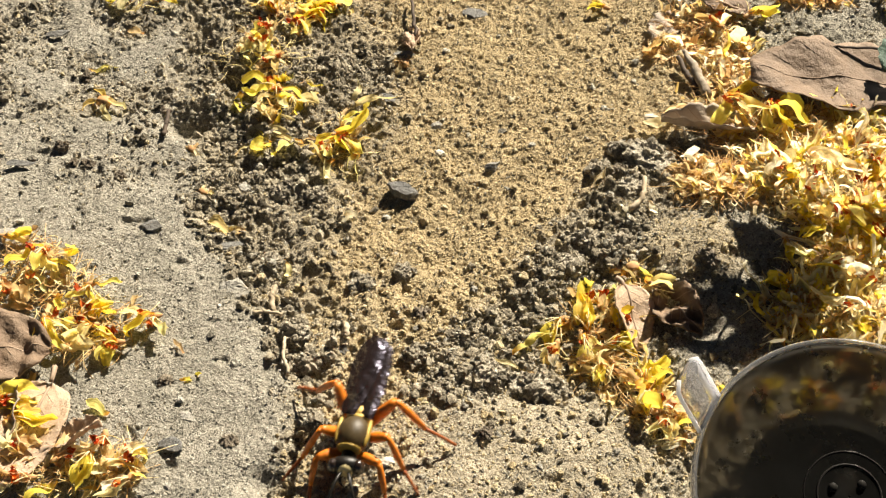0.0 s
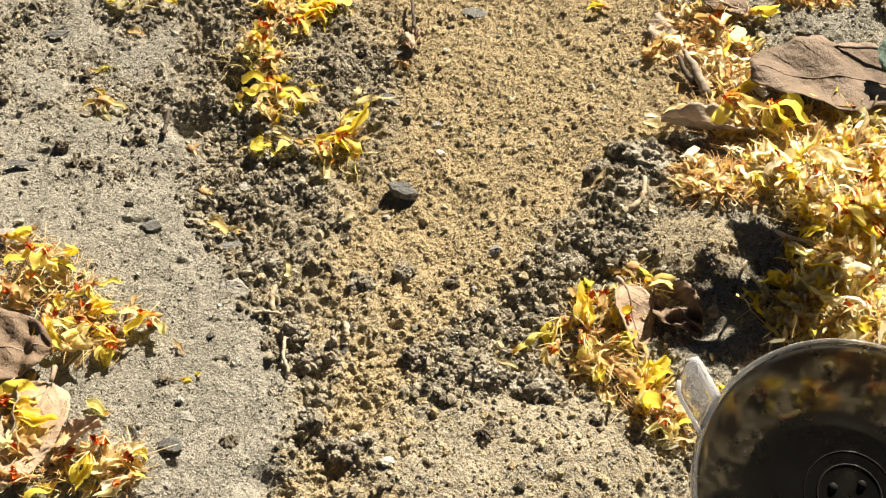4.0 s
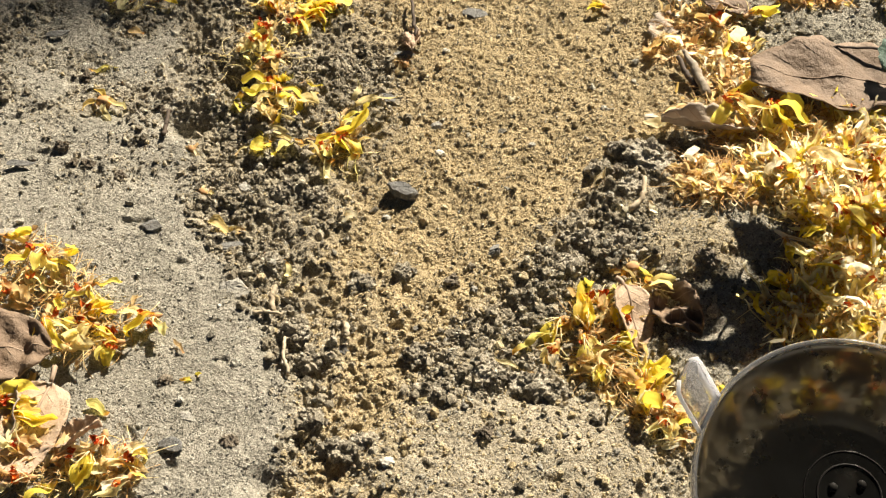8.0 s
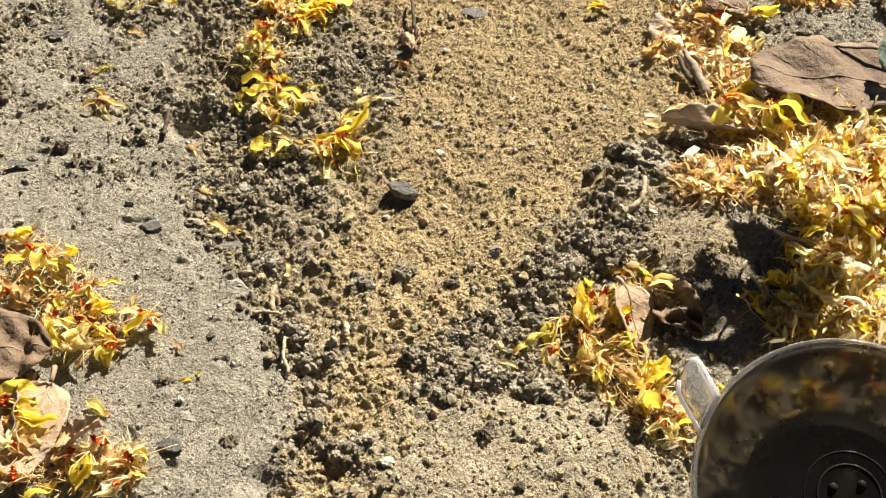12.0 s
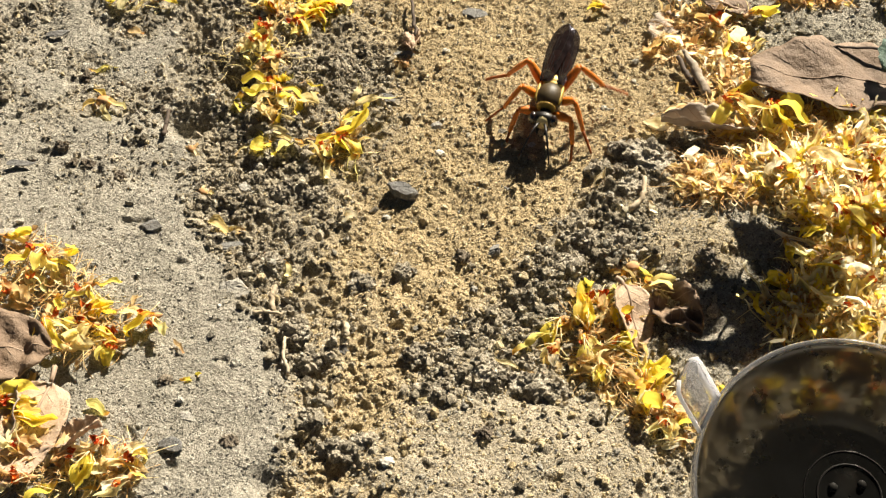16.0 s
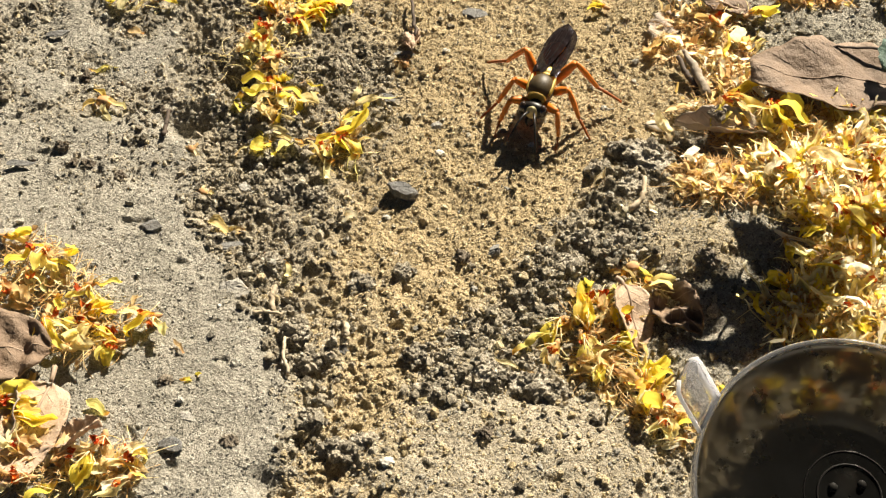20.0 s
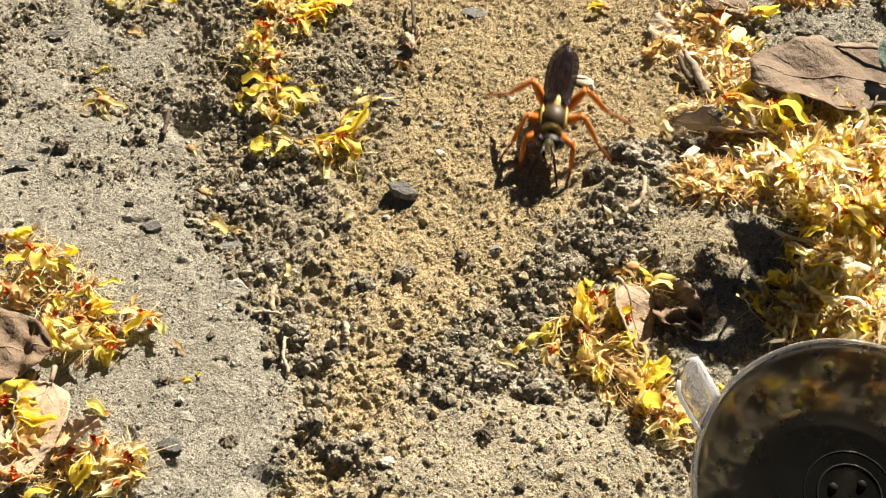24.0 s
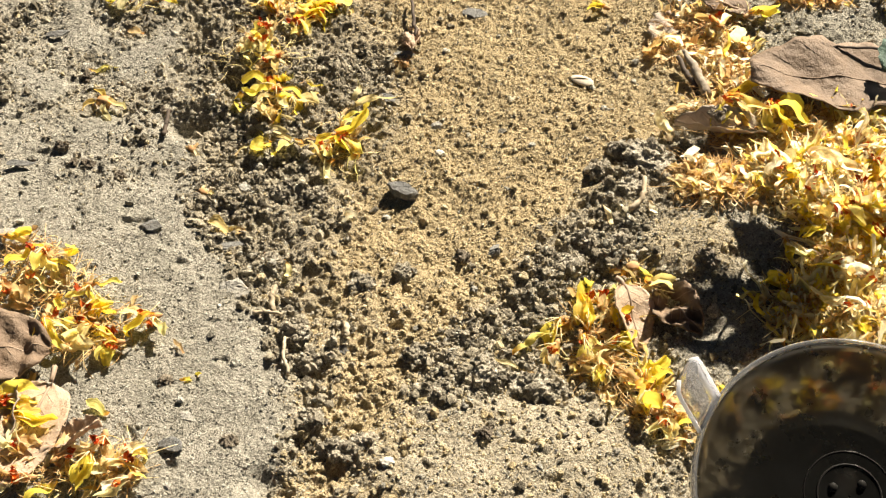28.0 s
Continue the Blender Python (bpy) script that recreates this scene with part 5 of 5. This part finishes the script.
def digger_wasp():
    """The wasp, facing y, its origin on the ground under its thorax."""
    wasp = tagged(new("digger_wasp"), "black and orange digger wasp with golden hair and smoky wings", "wasp")
    head = limb_part("head", blob((0, 0.6, 0), (2.3, 1.3, 1.7), 10, 16), BLACK_SHELL, wasp, "black head with golden face")
    head.location = Vector((0, 4.5, 6.3)) * BODY * MM
    limb_part("face", blob((0, 1.25, 0.15), (1.25, 0.85, 1.4), 8, 12), FACE_SHELL, head, "golden-haired face")
    for s in (-1, 1):
        limb_part("eye", blob((1.75 * s, 0.85, 0.3), (0.8, 1.0, 1.35), 8, 12), EYE_SHELL, head, "dark brown glossy eye")
        limb_part("antenna", tube(bend((0.5 * s, 1.9, 0.5), (1.2 * s, 4.2, 2.4), (2.6 * s, 8.2, -2.0), 14), (0.26, 0.2, 0.16), 6), BLACK_SHELL, head, "thin black antenna")
        limb_part("mandible", tube(bend((0.7 * s, 1.6, -1.1), (1.0 * s, 2.4, -1.5), (0.1 * s, 3.0, -1.6), 7), (0.3, 0.12), 6), BLACK_SHELL, head)
    limb_part("neck", tube([(0, 3.2, 6.4), (0, 5.2, 6.5)], (1.0, 0.8), 10), BLACK_SHELL, wasp)
    limb_part("collar", blob((0, 3.05, 7.2), (1.75, 0.28, 1.5), 8, 14), GOLD_HAIR, wasp, "golden-haired collar")
    limb_part("thorax", blob((0, 0.6, 6.8), (2.4, 2.8, 2.35), 14, 20), THORAX_SHELL, wasp, "rounded black thorax")
    limb_part("scutellum", blob((0, -1.9, 7.3), (1.5, 0.6, 0.9), 7, 12), GOLD_HAIR, wasp, "golden-haired band")
    limb_part("propodeum", blob((0, -2.9, 6.2), (1.9, 1.9, 1.75), 9, 14), GOLD_HAIR, wasp, "golden-haired rear of thorax")
    for s in (-1, 1):
        limb_part("shoulder_patch", blob((2.0 * s, 0.3, 7.55), (0.42, 2.2, 0.6), 7, 9), GOLD_HAIR, wasp)
    limb_part("waist", tube(bend((0, -4.4, 6.0), (0, -5.4, 6.2), (0, -6.6, 5.8), 8), (0.42, 0.38, 0.5), 8), BLACK_SHELL, wasp, "thin black waist")
    abdomen = limb_part("abdomen", blob((0, -2.7, 0), (2.1, 2.8, 1.95), 10, 16), ORANGE_SHELL, wasp, "orange front half of the abdomen")
    abdomen.location = Vector((0, -6.3, 5.7)) * BODY * MM
    limb_part("abdomen_tip", blob((0, -6.0, -0.15), (1.95, 4.2, 1.75), 12, 16, lambda t, a: 1.0 - 0.35 * max(0, t - 0.5)), BLACK_SHELL, abdomen, "black pointed abdomen tip")
    wings = []
    for s in (-1, 1):
        v, uv = [], []
        for i in range(18):
            t = i / 17
            half = 2.08 * (0.2 + 0.8 * math.sin(math.pi * min(0.62, 0.06 + 0.60 * t)) ** 0.8) * (1 if t < 0.68 else math.sqrt(max(0.02, 1 - ((t - 0.68) / 0.325) ** 2)))
            for j in range(9):
                u = j / 8 * 2 - 1
                pleat = 0.06 * math.sin(4 * u * s + 3 * t) + 0.05 * math.sin(17 * t + 4 * u)
                v.append((-s * 1.3 * t + u * half, -14.2 * t, -0.9 * t + 0.6 * pleat * (0.3 + 0.7 * t) + 0.22 * (1 - u * u)))
                uv.append((j / 8, t))
        wing = limb_part("wing", (np.array(v), grid_faces(18, 9)), WING, wasp, "smoky brown wing with violet sheen", uv=np.array(uv))
        wing.location = Vector((1.25 * s, -1.7, 7.95 + 0.16 * s)) * BODY * MM
        for u0, u1 in ((0.9, 0.7), (0.3, 0.0), (-0.3, -0.6), (-0.1, 0.4)):
            line = [np.array(v[i * 9 + int(round((u0 + (u1 - u0) * i / 17 + 1) * 4))]) + (0, 0, 0.06) for i in range(16)]
            limb_part("wing_vein", tube(line, (0.07, 0.03), 4), BLACK_RUBBER, wing)
        wings.append(wing)
    legs = []
    for s in (-1, 1):
        legs.append((s, 0, leg(wasp, "front_leg", (1.2 * s, 2.6, 5.2), (4.4 * s, 4.2, 6.0), (5.0 * s, 6.6, 2.6), (5.0 * s, 8.8, 0.5), 0.72)))
        legs.append((s, 1, leg(wasp, "middle_leg", (1.4 * s, -0.4, 4.9), (4.8 * s, 1.2, 8.4), (7.0 * s, 2.8, 3.2), (9.4 * s, 5.0, 0.4), 0.7)))
        legs.append((s, 2, leg(wasp, "hind_leg", (1.4 * s, -2.6, 5.0), (4.6 * s, -5.0, 9.2), (8.4 * s, -5.6, 3.8), (12.6 * s, -6.6, 0.5), 0.78)))
    return wasp, head, abdomen, wings, legs


WASP, HEAD, ABDOMEN, WINGS, LEGS = digger_wasp()



# ---- what moves ----
def stand(x, y, heading, nose=0):
    """The wasp on the ground at a place, facing a heading, its nose raised by some degrees."""
    return pose(x * MM, y * MM, (ground_z(x, y) + 0.5) * MM, nose, 0, heading) @ pose(0, 8 * MM * math.sin(radians(nose)), 0)


def lies(ob, x, y, spin=0):
    """A stone resting at another place of the ground."""
    return pose(x * MM, y * MM, ground_z(x, y) * MM, 0, 0, spin)


def pace(t):
    """How briskly the legs go: walking, scraping or at rest."""
    if t < 2.2 or 13.3 < t < 15.4 or 24.2 < t < 26.7:
        return 1.0
    return 0.75 if 15.4 <= t <= 24.2 else 0.0


def droop(t):
    """How far the tail and the wings hang behind the digging legs, in degrees."""
    return float(np.interp(t, (15.1, 15.6, 16.2, 17.2, 18.0, 21.5, 23.5, 24.1, 24.6, 24.8), (0, 3, 0, 2, 8, 6, 2, 2, 2, 0)))


def motions():
    walk(WASP, [
                (0.0, stand(-14.0, -45.6, 169, 0)), (0.1, stand(-11.9, -43.3, 161, 0)), (0.2, stand(-11.0, -37.5, 155, 0)), (0.3, stand(-7.6, -29.8, 155, 0)),
                (0.4, stand(-6.6, -23.7, 155, 0)), (0.5, stand(-3.5, -17.5, 153, 0)), (0.6, stand(-0.8, -14.0, 154, 0)), (0.7, stand(0.8, -6.9, 156, 0)),
                (0.8, stand(6.5, -0.9, 155, 0)), (0.9, stand(7.9, 6.0, 154, 0)), (1.0, stand(8.8, 10.2, 155, 0)), (1.1, stand(10.3, 12.6, 158, 0)),
                (1.2, stand(9.9, 13.7, 160, 0)), (1.3, stand(4.1, 1.8, 160, 0)), (1.4, stand(2.0, -4.0, 161, 0)), (1.5, stand(-2.4, -14.8, 161, 0)),
                (1.6, stand(-6.8, -27.5, 156, 0)), (1.7, stand(-9.1, -30.9, 158, 0)), (1.8, stand(-14.8, -44.0, 161, 0)), (1.9, stand(-18.4, -55.5, 159, 0)),
                (2.0, stand(-24.6, -67.5, 162, 0)), (2.2, stand(-28.7, -75.8, 162, 0)), (3.0, stand(-30.6, -80.9, 161, 0)), (13.3, stand(-30.6, -80.9, 154, 0)),
                (13.7, stand(-19.2, -59.1, 154, 0)), (14.1, stand(-8.8, -31.4, 154, 0)), (14.5, stand(4.0, -5.9, 154, 0)), (14.7, stand(5.5, -2.3, 159, 0)),
                (14.9, stand(7.4, 6.7, 157, 0)), (15.0, stand(10.8, 12.5, 156, 0)), (15.2, stand(14.5, 22.4, 159, -4)), (15.4, stand(17.7, 31.4, 159, -8)),
                (15.6, stand(21.8, 36.6, 163, -8)), (15.8, stand(20.9, 36.6, 166, -8)), (16.0, stand(21.2, 33.3, 165, -8)), (16.2, stand(19.1, 27.4, 160, -8)),
                (16.4, stand(18.4, 26.1, 157, -8)), (16.6, stand(18.8, 26.4, 158, -8)), (16.8, stand(16.0, 28.3, 159, -8)), (17.0, stand(18.1, 29.3, 158, -8)),
                (17.2, stand(17.8, 29.0, 156, -8)), (17.4, stand(20.1, 29.3, 156, -8)), (17.6, stand(19.0, 30.4, 153, -8)), (17.8, stand(19.8, 32.6, 149, -8)),
                (18.0, stand(19.9, 35.3, 150, -8)), (18.2, stand(20.4, 35.8, 154, -8)), (18.4, stand(22.1, 36.9, 156, -8)), (18.6, stand(20.5, 34.1, 157, -8)),
                (18.8, stand(23.9, 44.0, 159, -8)), (19.0, stand(24.0, 37.2, 164, -8)), (19.2, stand(21.4, 33.3, 166, -8)), (19.4, stand(20.5, 33.3, 165, -8)),
                (19.6, stand(20.4, 34.9, 163, -8)), (19.8, stand(19.7, 35.3, 162, -8)), (20.0, stand(19.7, 35.9, 161, -8)), (20.2, stand(20.0, 37.6, 160, -8)),
                (20.4, stand(20.8, 39.2, 160, -8)), (20.6, stand(21.1, 39.9, 160, -8)), (20.8, stand(22.7, 47.3, 161, -8)), (21.0, stand(20.7, 36.9, 164, -8)),
                (21.2, stand(20.1, 37.9, 164, -8)), (21.5, stand(19.9, 38.6, 163, -8)), (22.2, stand(20.6, 33.3, 165, -8)), (22.9, stand(20.9, 24.5, 169, -8)),
                (23.5, stand(19.2, 18.0, 170, -8)), (23.7, stand(21.0, 19.9, 170, -8)), (23.9, stand(21.7, 32.5, 170, -8)), (24.1, stand(21.7, 18.7, 170, -8)),
                (24.3, stand(19.8, 13.8, 168, -4)), (24.5, stand(15.3, 9.7, 162, 0)), (24.7, stand(15.6, 8.0, 162, 2)), (24.8, stand(13.5, 2.8, 157, 0)),
                (25.0, stand(5.4, -4.9, 148, 0)), (25.2, stand(2.8, -10.2, 145, 0)), (25.3, stand(1.0, -13.0, 146, 0)), (25.4, stand(-1.2, -17.3, 151, 0)),
                (25.6, stand(-6.1, -29.3, 156, 0)), (25.8, stand(-9.9, -42.5, 159, 0)), (26.0, stand(-12.2, -51.3, 163, 0)), (26.2, stand(-13.7, -52.5, 166, 0)),
                (26.4, stand(-19.2, -60.5, 166, 0)), (26.6, stand(-23.6, -68.8, 166, 0)), (28.0, stand(-27.9, -75.8, 166, 0)),
            ])
    # the added tree leans in and out to dim one corner
    at = SHADE_SAPLING.matrix_basis.copy()
    walk(SHADE_SAPLING, [(t, at @ pose(0, 0, 0, -3.0 * away, -5.4 * away, 0)) for t, away in ((0.0, 1.0), (3.0, 0.9), (4.6, 0.35), (6.2, 0.0), (8.0, 0.05), (9.6, 0.1), (11.2, 0.38), (12.8, 0.9), (16.0, 1.0), (28.0, 1.0))])
    steps = [0.0] + [k / 15 for k in range(1, 34)] + [2.4, 13.2] + [13.2 + k / 15 for k in range(1, 204)] + [27.0, 28.0]
    for s, k, limb in LEGS:
        rows = []
        rest = limb.location.copy()
        for t in steps:
            go = pace(t)
            beat = 2 * math.pi * 4.3 * t + math.pi * ((k + (s > 0)) % 2) + 0.6 * k
            if k == 0 and 15.4 <= t <= 24.2:
                beat, go = 2 * math.pi * 5.1 * t, 1.3
            swing = 13 * go * math.sin(beat) + (4 * math.sin(1.7 * t + 2 * k + s) if go else 0)
            raise_by = 7 * go * max(0.0, math.cos(beat))
            turn = Euler((0, radians(-s * raise_by), radians(s * swing))).to_matrix().to_4x4()
            rows.append((t, Matrix.Translation(rest) @ turn))
        walk(limb, rows)
    rest = HEAD.location.copy()
    walk(HEAD, [(t, Matrix.Translation(rest) @ pose(0, 0, 0, -4 + 7 * math.sin(3.1 * t) + 1.0 * droop(t) + (9 if 15.4 < t < 24.2 else 0), 0, 7 * math.sin(2.3 * t + 1))) for t in steps])
    rest = ABDOMEN.location.copy()
    walk(ABDOMEN, [(t, Matrix.Translation(rest) @ pose(0, 0, 0, 3 + 3 * math.sin(4.0 * t) + 1.5 * droop(t), 0, 2 * math.sin(2.9 * t))) for t in steps])
    flicks = [(0.0, 3), (0.2, 6), (0.4, 2), (1.2, 6), (1.4, 2), (1.8, 4), (15.0, 2), (16.2, 3), (16.4, 9), (16.6, 2), (17.0, 2), (17.6, 2), (18.0, 3), (19.0, 2), (21.5, 2), (23.5, 2), (23.9, 3), (24.2, 3), (24.3, 20), (24.45, 3), (24.6, 4), (24.7, 21), (24.8, 3), (25.1, 5), (25.2, 13), (25.3, 7), (25.5, 5), (28.0, 4)]
    for side, wing in zip((-1, 1), WINGS):
        rest = wing.location.copy()
        walk(wing, [(t, Matrix.Translation(rest) @ pose(0, 0, 0, droop(t), 13 if 15.3 < t < 24.4 else 0, side * 0.6 * spread_by)) for t, spread_by in flicks])
    a, b, c = lies(MOVED_CLOD, -3.9, -15.1), lies(MOVED_CLOD, 1.7, -7.5, 60), lies(MOVED_CLOD, 3.8, -1.5, 110)
    walk(MOVED_CLOD, [(0.0, a), (0.3, a), (0.8, b), (14.3, b), (14.7, c), (28.0, c)])
    a, b = lies(MOVED_STONE, 9.6, 21.1), lies(MOVED_STONE, 9.6, 0.1, 25)
    walk(MOVED_STONE, [(0.0, a), (0.6, a), (0.9, b), (28.0, b)])
    a, b = lies(LEAF_CLOD, 34.6, 20.5), pose(54.5 * MM, 30.5 * MM, (ground_z(54.5, 30.5) + 4.6) * MM, 0, 0, 70)
    walk(LEAF_CLOD, [(0.0, a), (18.6, a), (19.0, b), (28.0, b)])
    a = ROLLED_LEAF.matrix_basis.copy()
    b = pose(2.6 * MM, -0.6 * MM, 0.2 * MM) @ a @ pose(0, 0, 0, 0, -8, 3)
    walk(ROLLED_LEAF, [(0.0, a), (18.5, a), (19.0, b), (28.0, b)])
    a = LOOSE_PETAL.matrix_basis.copy()
    b = pose(45.0 * MM, 31.2 * MM, (ground_z(45.0, 31.2) + 2.6) * MM, 35, 10, 15)
    walk(LOOSE_PETAL, [(0.0, a), (16.6, a), (17.4, b), (28.0, b)])
    a = CURLED_PETAL.matrix_basis.copy()
    b = pose(32.1 * MM, 6.9 * MM, (ground_z(32.1, 6.9) + 2.4) * MM, 42, 0, 5)
    walk(CURLED_PETAL, [(0.0, a), (22.2, a), (22.9, b), (28.0, b)])
    a, b, c = lies(PALE_FLAKE, 43.3, 34.4), lies(PALE_FLAKE, 43.7, 32.8, 15), lies(PALE_FLAKE, 29.3, 46.9, 10)
    walk(PALE_FLAKE, [(0.0, a), (15.5, a), (16.2, b), (21.8, b), (22.8, c), (28.0, c)])


motions()
